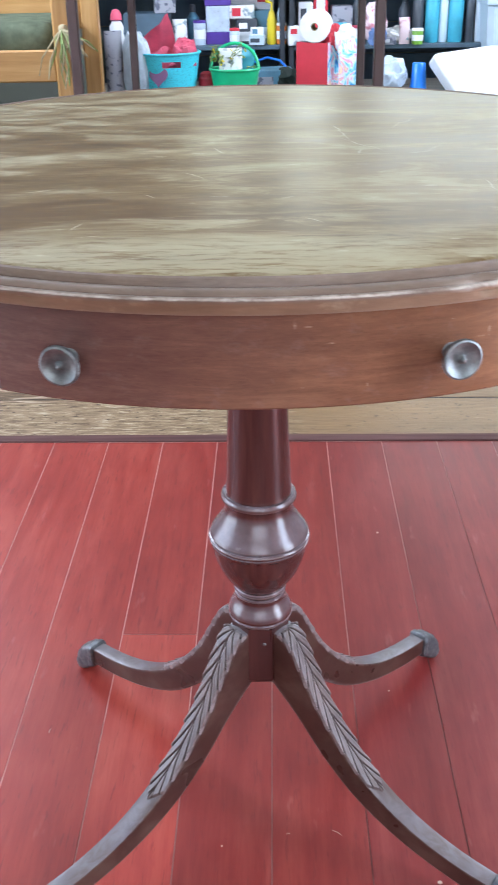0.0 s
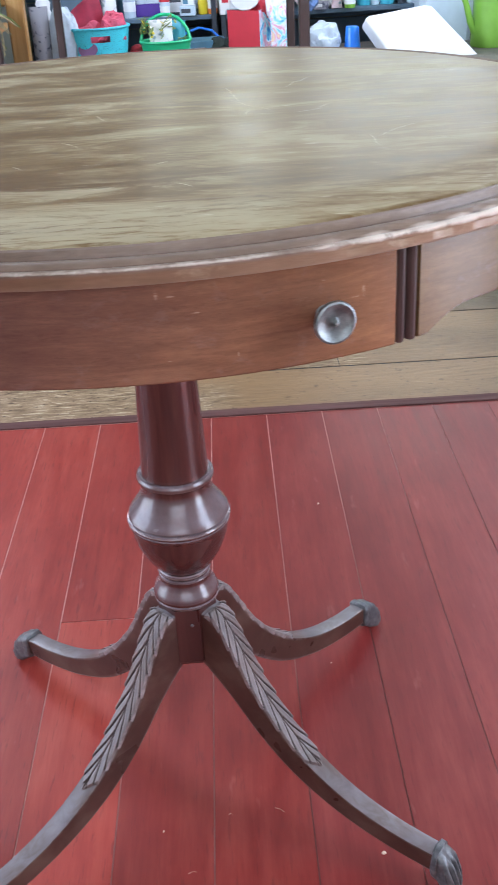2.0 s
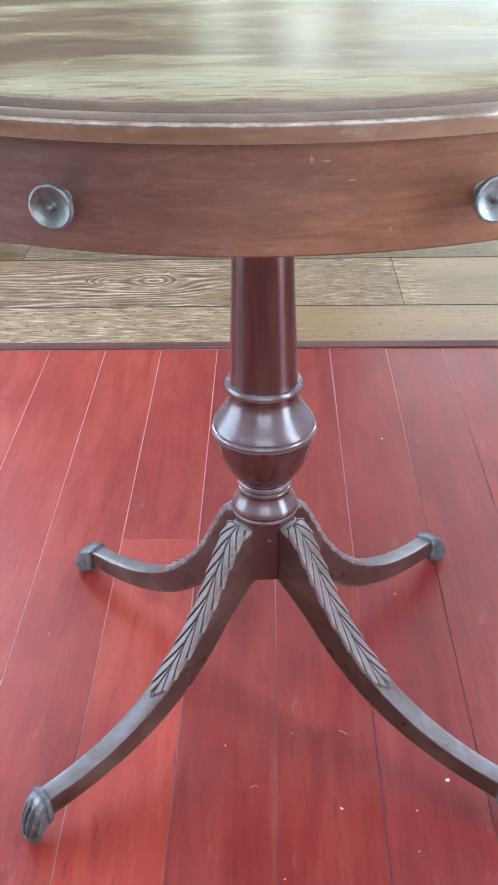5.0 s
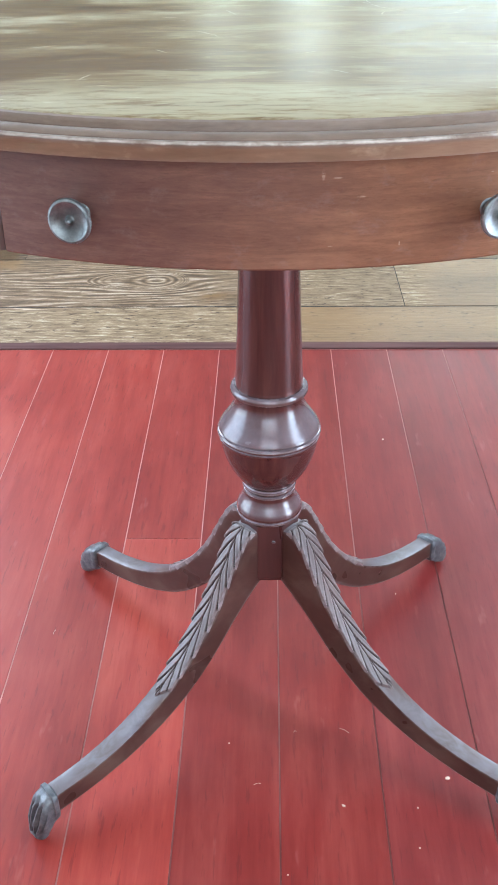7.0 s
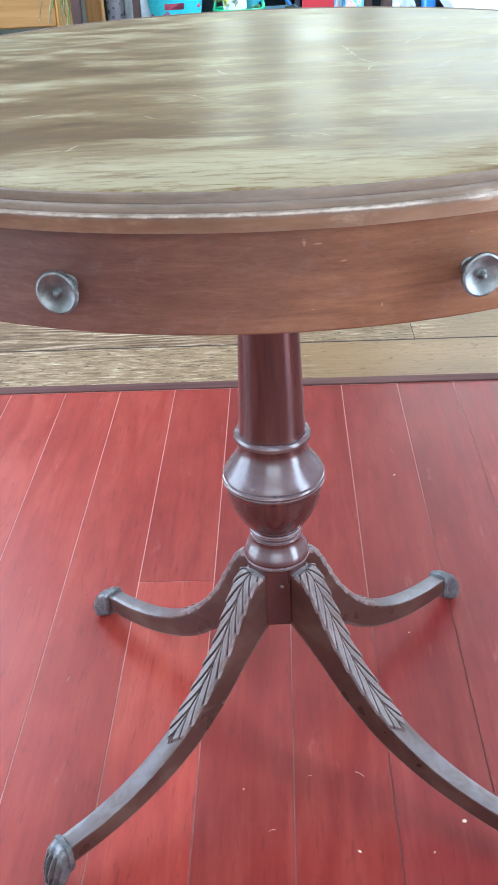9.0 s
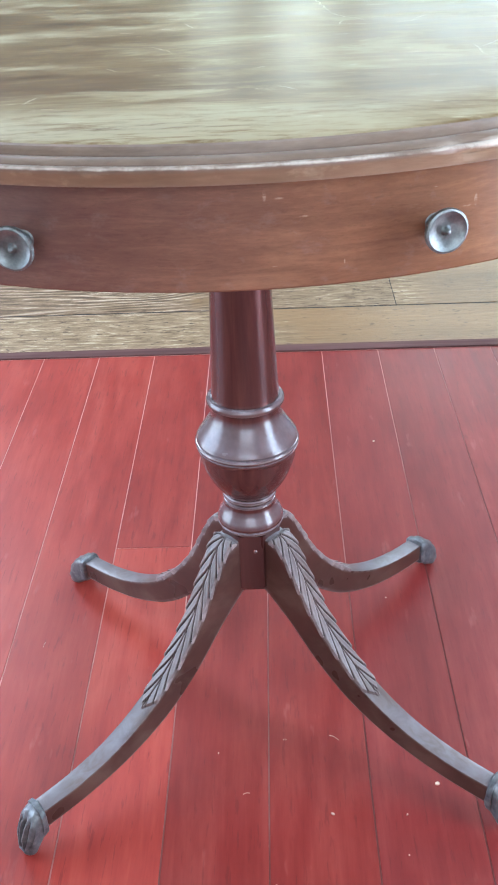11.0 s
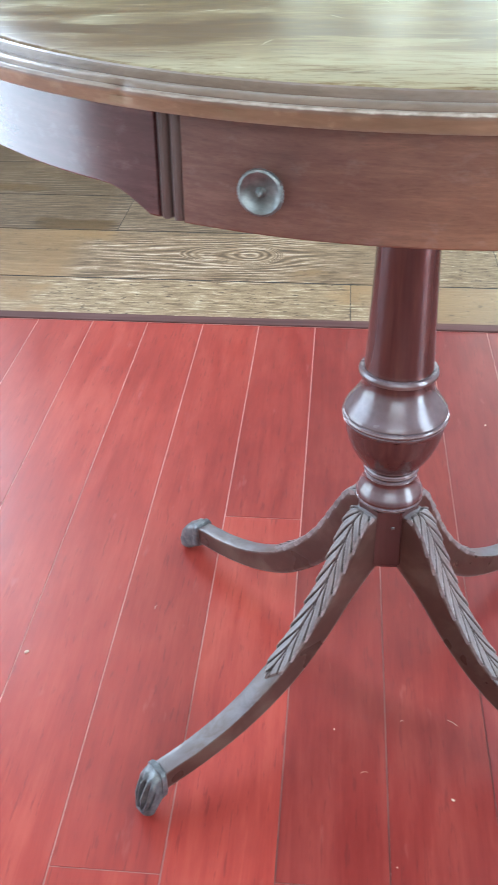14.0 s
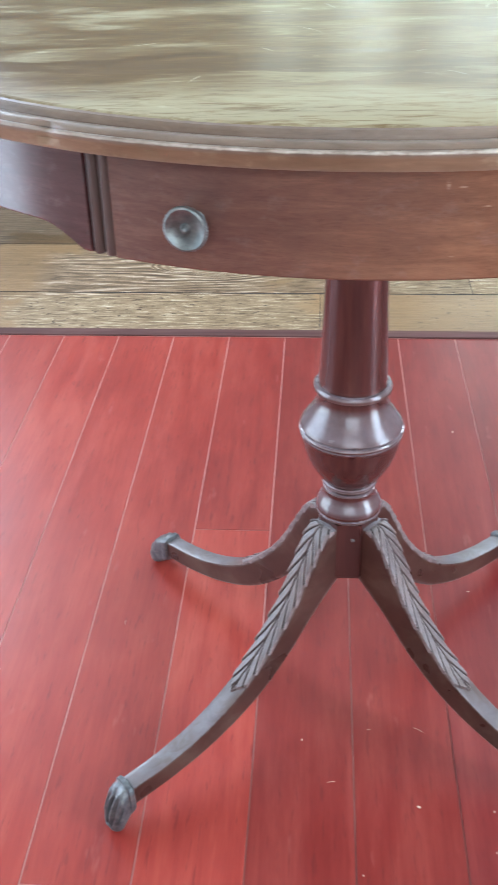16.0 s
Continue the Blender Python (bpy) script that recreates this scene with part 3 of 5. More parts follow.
M_SLATE = paint("slate_blue_board", (0.085, 0.135, 0.18), 0.55, 0.18, 6.0)
M_BLACK = paint("black_lacquer", (0.038, 0.045, 0.055), 0.4, 0.2)
M_BROWNPOLE = paint("brown_enamel_tube", (0.085, 0.052, 0.048), 0.35, 0.15, 20)
M_PINE = wood("yellow_pine", (0.33, 0.155, 0.045), (0.46, 0.24, 0.08), (0.58, 0.34, 0.14), 'x', 36, (0.35, 0.5), 0.4)
M_PINEV = wood("yellow_pine_upright", (0.33, 0.155, 0.045), (0.46, 0.24, 0.08), (0.58, 0.34, 0.14), 'z', 36, (0.35, 0.5), 0.4)
M_CUSHION = paint("moss_green_weave", (0.10, 0.115, 0.075), 0.95, 0.35, 22, 0.1, 0.4)
M_RUG = rug_wool()
M_RUGEDGE = paint("pale_rug_binding", (0.20, 0.21, 0.23), 0.95, 0.15, 60, 0.1, 0.4)
M_CYAN = speckled("speckled_cyan_plastic", (0.07, 0.66, 0.78), (0.04, 0.36, 0.46), 230)
M_PURPLE = paint("violet_card", (0.10, 0.045, 0.30), 0.45)
M_MAUVE = paint("mauve_print", (0.26, 0.13, 0.26), 0.45)
M_PINK = paint("coral_pink_tissue", (0.72, 0.10, 0.17), 0.6, 0.25, 9)
M_LEAFGREEN = paint("olive_leaf_green", (0.20, 0.26, 0.08), 0.7, 0.3, 40)
M_GREEN = paint("green_plastic", (0.012, 0.47, 0.20), 0.35, 0.1)
M_LIME = paint("lime_green_plastic", (0.20, 0.42, 0.055), 0.35, 0.1)
M_RED2 = paint("red_card", (0.62, 0.035, 0.055), 0.5, 0.08)
M_PRINT = gift_print()
M_PAPER = paint("white_paper", (0.80, 0.81, 0.82), 0.75, 0.06)
M_FOAM = paint("white_foam", (0.82, 0.83, 0.84), 0.6, 0.03)
M_BLUE = paint("bright_blue_plastic", (0.012, 0.20, 0.78), 0.35)
M_TEAL = paint("teal_plastic", (0.06, 0.42, 0.55), 0.4, 0.15)
M_BOXCYAN = paint("cyan_printed_card", (0.02, 0.47, 0.68), 0.45, 0.08)
M_PALE = paint("pale_blue_plastic", (0.55, 0.66, 0.74), 0.4, 0.06)
M_FILM = paint("milky_plastic_film", (0.50, 0.58, 0.66), 0.3, 0.2, 18, 0.6, 0.3)
M_YELLOW = paint("yellow_plastic", (0.75, 0.58, 0.03), 0.4)
M_STRAW = paint("straw_twine", (0.42, 0.34, 0.20), 0.9, 0.25, 60)
M_DKGREEN = paint("dark_green_cloth", (0.022, 0.035, 0.028), 0.85, 0.3)
M_GREYPRINT = speckled("grey_printed_sleeve", (0.34, 0.34, 0.38), (0.10, 0.11, 0.15), 40, 0.5)
M_WRAP = speckled("white_and_grey_wrapper", (0.78, 0.78, 0.76), (0.25, 0.33, 0.36), 24, 0.35)
M_BLUSH = speckled("blush_cloth", (0.80, 0.62, 0.64), (0.55, 0.20, 0.24), 22, 0.85)
M_DENIM = paint("blue_cloth", (0.16, 0.26, 0.50), 0.9, 0.3)
M_GRAPH = paint("graphite_plastic", (0.06, 0.07, 0.085), 0.4, 0.2)
M_STEELBLUE = paint("dusty_blue_plastic", (0.10, 0.24, 0.34), 0.45, 0.2)
M_GREYBENCH = wood("weathered_grey_board", (0.06, 0.052, 0.045), (0.10, 0.088, 0.075), (0.15, 0.13, 0.11), 'x', 40, (0.45, 0.6))
M_CRUMB = paint("pale_crumb", (0.60, 0.46, 0.36), 0.8)
M_GLASS = Nodes("window_glass")
M_GLASS.b.inputs["Transmission Weight"].default_value = 1.0
M_GLASS = M_GLASS.done((0.95, 0.97, 0.97), 0.02)

# ---------------------------------------------------------------- mesh helpers


def box(bm, x0, x1, y0, y1, z0, z1, bevel=0.0, seg=1):
    """A box, its edges rounded by bevel."""
    made = bmesh.ops.create_cube(bm, size=1.0, matrix=Matrix.LocRotScale(((x0 + x1) / 2, (y0 + y1) / 2, (z0 + z1) / 2), None, (x1 - x0, y1 - y0, z1 - z0)))
    if bevel:
        edges = {e for v in made["verts"] for e in v.link_edges}
        bmesh.ops.bevel(bm, geom=list(edges), offset=bevel, segments=seg, affect='EDGES', profile=0.5)
    return bm


def lathe(bm, profile, steps=48, closed=False):
    """A turned form about z from (radius, height) pairs, top to bottom."""
    rings = []
    for r, z in profile:
        if r < 1e-5:
            rings.append([bm.verts.new((0, 0, z))])
        else:
            rings.append([bm.verts.new((r * math.cos(2 * math.pi * i / steps), r * math.sin(2 * math.pi * i / steps), z)) for i in range(steps)])
    pairs = list(zip(rings, rings[1:]))
    if closed:
        pairs.append((rings[-1], rings[0]))
    for a, b in pairs:
        for i in range(steps):
            j = (i + 1) % steps
            if len(a) == 1:
                bm.faces.new((a[0], b[i], b[j]))
            elif len(b) == 1:
                bm.faces.new((a[i], b[0], a[j]))
            else:
                bm.faces.new((a[i], b[i], b[j], a[j]))
    return bm


def loft(bm, sections, cap=True):
    """Skins closed sections of equal length."""
    rows = [[bm.verts.new(p) for p in s] for s in sections]
    n = len(rows[0])
    for a, b in zip(rows, rows[1:]):
        for i in range(n):
            j = (i + 1) % n
            bm.faces.new((a[i], a[j], b[j], b[i]))
    if cap:
        bm.faces.new(rows[0][::-1])
        bm.faces.new(rows[-1])
    return bm


def tube(bm, points, radius, steps=8, taper=1.0):
    """A round tube along points."""
    pts = [Vector(p) for p in points]
    sections = []
    for i, p in enumerate(pts):
        d = (pts[min(i + 1, len(pts) - 1)] - pts[max(i - 1, 0)]).normalized()
        u = d.orthogonal().normalized() if abs(d.z) > 0.9 else d.cross(Vector((0, 0, 1))).normalized()
        w = d.cross(u)
        r = radius * (1 + (taper - 1) * i / max(1, len(pts) - 1))
        sections.append([p + r * (math.cos(2 * math.pi * k / steps) * u + math.sin(2 * math.pi * k / steps) * w) for k in range(steps)])
    return loft(bm, sections)


def crumple(bm, amount, scale, seed=0):
    """Pushes vertices about with smooth noise, for cloth, paper and film."""
    for v in bm.verts:
        n = noise.noise_vector(v.co * scale + Vector((seed * 3.1, seed * 1.7, seed)))
        v.co += amount * n
    return bm


def mesh_of(name, bm, material, smooth=None):
    me = bpy.data.meshes.new(name)
    bmesh.ops.recalc_face_normals(bm, faces=bm.faces)
    bm.to_mesh(me)
    bm.free()
    me.materials.append(material)
    if smooth is not None:
        me.shade_smooth()
        me.set_sharp_from_angle(angle=radians(smooth))
    return me


def part(name, bm, material, parent, label="", smooth=35, m=None):
    """One mesh under a thing or under a part."""
    ob = new(name, mesh_of(name, bm, material, smooth))
    ob.parent = parent
    if m is not None:
        ob.matrix_local = m
    return tagged(ob, label)


def thing(name, label, category, at=(0, 0, 0), turn=0.0, group="", kind=""):
    """An Empty at the base of a thing that has parts."""
    ob = new(name)
    ob.empty_display_size = 0.05
    ob.matrix_world = pose(*at, 0, 0, turn)
    return tagged(ob, label, category, group, kind)


def single(name, bm, material, label, category, at=(0, 0, 0), turn=0.0, smooth=35, group="", kind=""):
    """A thing of one mesh."""
    ob = new(name, mesh_of(name, bm, material, smooth))
    ob.matrix_world = pose(*at, 0, 0, turn)
    return tagged(ob, label, category, group, kind)


B = bmesh.new

# ---------------------------------------------------------------- the room
X0, X1, Y0, Y1, ZC = -1.75, 2.0, -2.6, 4.8, 2.5
SILL = 0.85


def wall(name, label, boxes, material=M_WALL):
    bm = B()
    for b in boxes:
        box(bm, *b)
    return single(name, bm, material, label, "wall", smooth=None, kind="structure")


def side_wall(x0, x1, openings, start, end):
    """A wall across x0..x1, along y from start to end, with openings (a, b, low, high)."""
    boxes, y = [], start
    for a, b, z0, z1 in openings:
        boxes += [(x0, x1, y, a, 0, ZC), (x0, x1, a, b, z1, ZC)] + ([(x0, x1, a, b, 0, z0)] if z0 > 0.001 else [])
        y = b
    return boxes + [(x0, x1, y, end, 0, ZC)]


def end_wall(y0, y1, openings):
    boxes, x = [], X0 - 0.15
    for a, b, z0, z1 in openings:
        boxes += [(x, a, y0, y1, 0, ZC), (a, b, y0, y1, z1, ZC), (a, b, y0, y1, 0, z0)]
        x = b
    return boxes + [(x, X1 + 0.15, y0, y1, 0, ZC)]


# unseen front walls, set in so doors reflect in the aprons; short returns join them
XF, YR = 1.6, 0.95
wall("wall_west", "pale painted wall with a glazed door", side_wall(-XF - 0.15, -XF, [(-0.5, 0.75, 0.0, 2.1)], Y0, YR) + [(X0 - 0.15, -XF, YR, YR + 0.12, 0, ZC)])
wall("wall_east", "pale painted wall with a glazed door", side_wall(XF, XF + 0.15, [(-1.05, -0.33, 0.0, 2.1)], Y0, YR) + [(XF, X1 + 0.15, YR, YR + 0.12, 0, ZC)])
wall("wall_west_back", "olive-grey painted wall with a window", side_wall(X0 - 0.15, X0, [(2.0, 3.2, 1.25, 2.4)], YR + 0.12, Y1), M_OLIVE)
wall("wall_east_back", "pale painted wall with a window", side_wall(X1, X1 + 0.15, [(2.1, 3.7, 1.25, 2.4)], YR + 0.12, Y1))
wall("wall_north", "olive-grey painted wall with windows above the shelves", end_wall(Y1, Y1 + 0.15, [(-0.26, -0.08, 1.1, 2.3), (0.14, 0.44, 1.1, 2.3), (0.6, 1.85, 1.1, 2.3)]), M_OLIVE)
wall("wall_south", "pale painted wall with a window opening", end_wall(Y0 - 0.15, Y0, [(-0.95, 0.95, SILL, 2.15)]))
# Unseen slab added outside to keep the sun off the back floor.
single("sun_blocker", box(B(), X1 + 0.15, X1 + 0.85, YR, Y1, ZC - 0.02, ZC + 0.08), M_WHITE, "unseen white slab that keeps sun out of the side window", "roof eave", smooth=None, kind="structure")
single("ceiling", box(B(), X0, X1, Y0, Y1, ZC, ZC + 0.12), M_CEIL, "white painted ceiling", "ceiling", smooth=None, kind="structure")


def window(name, width, height, panes, m, label):
    """A white wooden sash set in its opening: frame, glazing bars, panes and sill."""
    ob = new(name)
    ob.matrix_world = m
    tagged(ob, label, "door" if name.startswith("door") else "window", kind="structure")
    f = B()
    for a in (-width / 2, width / 2 - 0.05):
        box(f, a, a + 0.05, -0.03, 0.03, 0, height, 0.004)
    box(f, -width / 2 + 0.05, width / 2 - 0.05, -0.03, 0.03, 0, 0.05, 0.004)
    box(f, -width / 2 + 0.05, width / 2 - 0.05, -0.03, 0.03, height - 0.05, height, 0.004)
    part("window_frame", f, M_WHITE, ob, smooth=None)
    part("window_sill", box(B(), -width / 2, width / 2, -0.09, -0.03, 0.0, 0.03, 0.006), M_WHITE, ob, smooth=None)
    inner = width - 0.1
    for i in range(panes):
        a = -width / 2 + 0.05 + inner * i / panes
        b = a + inner / panes
        p = part("pane", box(B(), a + 0.012, b - 0.012, -0.003, 0.003, 0.05, height - 0.05), M_GLASS, ob, smooth=None)
        p.visible_shadow = False
        if i:
            part("glazing_bar", box(B(), a - 0.012, a + 0.012, -0.02, 0.02, 0.05, height - 0.05, 0.004), M_WHITE, ob, smooth=None)
    return ob


window("window_1", 1.2, 1.15, 2, pose(X0 - 0.1, 2.6, 1.25, 0, 0, 90), "white-painted wooden window with two panes")
window("window_2", 1.6, 1.15, 3, pose(X1 + 0.1, 2.9, 1.25, 0, 0, -90), "white-painted wooden window with three panes")
window("window_3", 1.25, 1.2, 2, pose(1.225, Y1 + 0.1, 1.1), "white-painted window with two panes")
# Unseen window, added around the south fill lamp.
window("window_4", 1.9, 1.3, 2, pose(0.0, Y0 - 0.1, SILL, 0, 0, 180), "white-painted wooden window with two panes")
window("window_5", 0.18, 1.2, 1, pose(-0.17, Y1 + 0.1, 1.1), "narrow white-painted window with one pane")
window("window_6", 0.30, 1.2, 1, pose(0.29, Y1 + 0.1, 1.1), "narrow white-painted window with one pane")
window("door_1", 1.25, 2.1, 1, pose(-XF - 0.1, 0.125, 0, 0, 0, 90), "white-painted glazed door with one tall pane")
window("door_2", 0.72, 2.1, 1, pose(XF + 0.1, -0.69, 0, 0, 0, -90), "narrow white-painted glazed door with one tall pane")

RED_END, OLD_START = 0.9045, 0.9345
FLOOR_TURN = -0.97
single("floor", box(box(B(), -XF - 0.15, XF + 0.15, Y0, YR, -0.12, -0.0006), X0, X1, YR, Y1, -0.12, -0.0006), M_SUB, "boarded floor, red-stained in front and worn pine behind", "floor", smooth=None, kind="structure")
FLOOR = bpy.data.objects["floor"]
single("trim", box(B(), -XF, XF, RED_END + 0.001, OLD_START - 0.001, -0.0005, 0.003, 0.0012), M_STRIP,
       "flat dark threshold strip between red boards and pine boards", "threshold", turn=FLOOR_TURN, smooth=None, kind="structure")

# ---------------------------------------------------------------- the drum table
RIM, APRON_R, APRON_B, APRON_T = 0.386, 0.364, 0.6685, 0.7288
table = thing("drum_table", "round mahogany drum table with worn top and carved pedestal legs", "table")

part("tabletop", lathe(B(), [(0.0, TOP), (0.10, TOP), (0.20, TOP), (0.30, TOP), (0.3570, TOP), (0.3582, TOP - 0.0005), (0.3590, TOP - 0.0014), (0.3590, TOP - 0.010), (0.0, TOP - 0.010)], 128), M_TOP, table,
     "worn brown mahogany top with scratches and pale rubbed patches", 30)


def moulding():
    bm = B()
    prof = [(0.3620, TOP - 0.0020), (0.3630, TOP - 0.0038), (0.3640, TOP - 0.0020), (0.3650, TOP - 0.0004), (0.3668, TOP + 0.0004), (0.3686, TOP - 0.0002), (0.3697, TOP - 0.0020), (0.3704, TOP - 0.0054), (0.3713, TOP - 0.0066), (0.3722, TOP - 0.0056),
            (0.3734, TOP - 0.0036), (0.3760, TOP - 0.0030), (0.3790, TOP - 0.0034), (0.3818, TOP - 0.0046), (0.3826, TOP - 0.0056), (0.3836, TOP - 0.0054), (0.3850, TOP - 0.0056), (RIM, TOP - 0.0066), (0.3857, TOP - 0.0084), (0.3846, TOP - 0.0098), (0.3840, TOP - 0.0140),
            (0.3830, TOP - 0.0156), (0.3800, TOP - 0.0160), (0.352, TOP - 0.0160), (0.352, TOP - 0.0105), (0.3620, TOP - 0.0105)]
    steps = 420
    lathe(bm, [(r - 0.003, z) for r, z in prof], steps, closed=True)
    rnd = random.Random(4)
    chips = [(math.radians(rnd.uniform(0, 360)), rnd.uniform(0.004, 0.016), rnd.uniform(0.0005, 0.0013)) for _ in range(30)]
    chips += [(math.radians(-90 + a), 0.012, 0.0026) for a in (19, 23, 27, 31, 34, 38, 41, 46)] + [(math.radians(-90 - 28), 0.006, 0.003)]
    for v in bm.verts:
        r = math.hypot(v.co.x, v.co.y)
        if r > 0.376 and v.co.z > TOP - 0.011:
            a = math.atan2(v.co.y, v.co.x)
            dent = 0.0006 * noise.noise(Vector((40 * v.co.x, 40 * v.co.y, 0)))
            for ca, w, d in chips:
                off = (a - ca + math.pi) % (2 * math.pi) - math.pi
                dent += d * max(0.0, 1 - abs(off) * RIM / w)
            k = 1 - max(dent, -0.0005) / r
            v.co.x *= k
            v.co.y *= k
            v.co.z -= 0.35 * max(dent, 0)
    return bm


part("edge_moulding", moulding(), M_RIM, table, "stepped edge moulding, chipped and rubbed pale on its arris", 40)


def on_drum(deg, r, z):
    """A point of the drum; 0 degrees faces the drawer, positive to its right."""
    a = math.radians(deg)
    return Vector((r * math.sin(a), -r * math.cos(a), z))


def bent_board(a0, a1, r0, r1, z_low, z_top, steps):
    """A curved board from angle a0 to a1; z_low is a function of the angle."""
    secs = []
    for i in range(steps + 1):
        a = a0 + (a1 - a0) * i / steps
        z = z_low(a)
        e = 0.0012
        secs.append([on_drum(a, r0, z), on_drum(a, r1 - e, z), on_drum(a, r1, z + e), on_drum(a, r1, z_top), on_drum(a, r0, z_top)])
    return loft(B(), secs)


STILE = 25.6
part("drawer_front", bent_board(-24.2, 24.2, APRON_R - 0.02, APRON_R + 0.0012, lambda a: APRON_B, APRON_T, 60), M_APRON, table,
     "curved reddish mahogany drawer front, scuffed")


def bracket(a):
    """Lower edge of the side aprons: deep beside the reeding, then stepping up in a small curve."""
    d = abs(a) - 27.9
    return APRON_B + 0.0125 * (0 if d < 0 else min(1.0, math.sin(min(d / 5.0, 1.0) * math.pi / 2)))


for a0, a1, mat in ((26.9, 153.1, M_BROWN_APRON), (206.9, 333.1, M_SHINY)):
    part("side_apron", bent_board(a0, a1, APRON_R - 0.02, APRON_R, lambda a: bracket(min(abs(a), abs(360 - a)) if min(abs(a), abs(360 - a)) < 90 else 180 - min(abs(a), abs(360 - a))), APRON_T, 120), mat, table,
         "curved mahogany apron with a shaped lower edge")
part("back_apron", bent_board(155.8, 204.2, APRON_R - 0.02, APRON_R, lambda a: APRON_B, APRON_T, 60), M_APRON, table)
for c in (-STILE, STILE, 180 - STILE, 180 + STILE):
    s = part("stile", bent_board(c - 1.28, c + 1.28, APRON_R - 0.02, APRON_R - 0.0035, lambda a: APRON_B, APRON_T, 4), M_STILE, table, "dark reeded stile")
    for off in (-0.62, 0.62):
        bm = B()
        pts = [on_drum(c + off, APRON_R - 0.0032, APRON_B + 0.0005), on_drum(c + off, APRON_R - 0.0028, APRON_B + 0.003), on_drum(c + off, APRON_R - 0.0028, APRON_T - 0.001)]
        tube(bm, pts, 0.0033, 10)
        part("reed", bm, M_STILE, s)
part("drawer_bottom", lathe(B(), [(0, APRON_B + 0.02), (APRON_R - 0.021, APRON_B + 0.02), (APRON_R - 0.021, APRON_B + 0.012), (0, APRON_B + 0.012)], 64), M_STILE, table)


def knob(deg):
    """A dished brass knob with a milled edge, standing out from the drawer on a stem."""
    a = math.radians(deg)
    out = Vector((math.sin(a), -math.cos(a), 0))
    m = Matrix.Translation(on_drum(deg, APRON_R - 0.0018, 0.6960)) @ out.to_track_quat('Z', 'Y').to_matrix().to_4x4()
    stem = part("knob", lathe(B(), [(0.0, 0.0118), (0.0046, 0.0118), (0.0040, 0.008), (0.0044, 0.0035), (0.0075, 0.0018), (0.0082, 0.0), (0.0, 0.0)], 32), M_BRASS, table, "tarnished brass drawer knob", 40, m)
    bm = B()
    prof = [(0.0, 0.0198), (0.0011, 0.0192), (0.0017, 0.0178), (0.0020, 0.0168), (0.0028, 0.0161), (0.0056, 0.0160), (0.0088, 0.0171), (0.0107, 0.0182), (0.0118, 0.0178), (0.0121, 0.0165), (0.0116, 0.0150),
            (0.0090, 0.0128), (0.0046, 0.0115), (0.0, 0.0115)]
    lathe(bm, prof, 88)
    for v in bm.verts:
        r = math.hypot(v.co.x, v.co.y)
        if r > 0.0105 and round(math.degrees(math.atan2(v.co.y, v.co.x)) / (360 / 88)) % 2:
            v.co.x *= 0.975
            v.co.y *= 0.975
    part("knob_face", bm, M_BRASS, stem, "dished brass face with a milled edge", 25)


knob(-16.5)
knob(17.3)

COL = [(0.0, 0.690), (0.0262, 0.690), (0.0268, 0.62), (0.0285, 0.52), (0.0318, 0.43), (0.0324, 0.4190), (0.0327, 0.4145), (0.0328, 0.4128), (0.0330, 0.4110), (0.0334, 0.4085), (0.0362, 0.4080), (0.0376, 0.4062), (0.0380, 0.4040), (0.0375, 0.4020), (0.0358, 0.4008), (0.0335, 0.3998),
       (0.0336, 0.3960), (0.0340, 0.3910), (0.0362, 0.3855), (0.0402, 0.3785), (0.0446, 0.3722), (0.0482, 0.3672), (0.0500, 0.3640), (0.0503, 0.3628), (0.0485, 0.3617), (0.0508, 0.3607), (0.0516, 0.3588), (0.0511, 0.3568), (0.0487, 0.3558), (0.0507, 0.3547), (0.0504, 0.3530),
       (0.0490, 0.3512), (0.0485, 0.3480), (0.0472, 0.3400), (0.0444, 0.3300), (0.0400, 0.3190), (0.0345, 0.3095), (0.0295, 0.3025), (0.0262, 0.2995), (0.0258, 0.2980), (0.0272, 0.2968), (0.0277, 0.2950), (0.0270, 0.2932), (0.0241, 0.2924), (0.0240, 0.2908), (0.0262, 0.2898), (0.0267, 0.2882), (0.0261, 0.2866),
       (0.0266, 0.2830), (0.0292, 0.2775), (0.0322, 0.2725), (0.0337, 0.2680), (0.0338, 0.2650), (0.0317, 0.2636), (0.0336, 0.2624), (0.0330, 0.2600), (0.0312, 0.2585), (0.0, 0.2580)]
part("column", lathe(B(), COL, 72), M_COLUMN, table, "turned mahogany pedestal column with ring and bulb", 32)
part("post", lathe(B(), [(0, 0.2575), (0.0322, 0.2575), (0.0322, 0.191), (0.0302, 0.1872), (0, 0.1872)], 8), M_POST, table, "eight-sided post between the legs", 20, pose(0, 0, 0, 0, 0, 22.5))
part("screw", lathe(B(), [(0, 0.0012), (0.0014, 0.0010), (0.0021, 0.0), (0, 0.0)], 12), M_BRASS, bpy.data.objects["post"], "small worn screw head", 40, pose(0, 0, 0, 0, 0, -22.5) @ pose(0.004, -0.0297, 0.2385, 90))


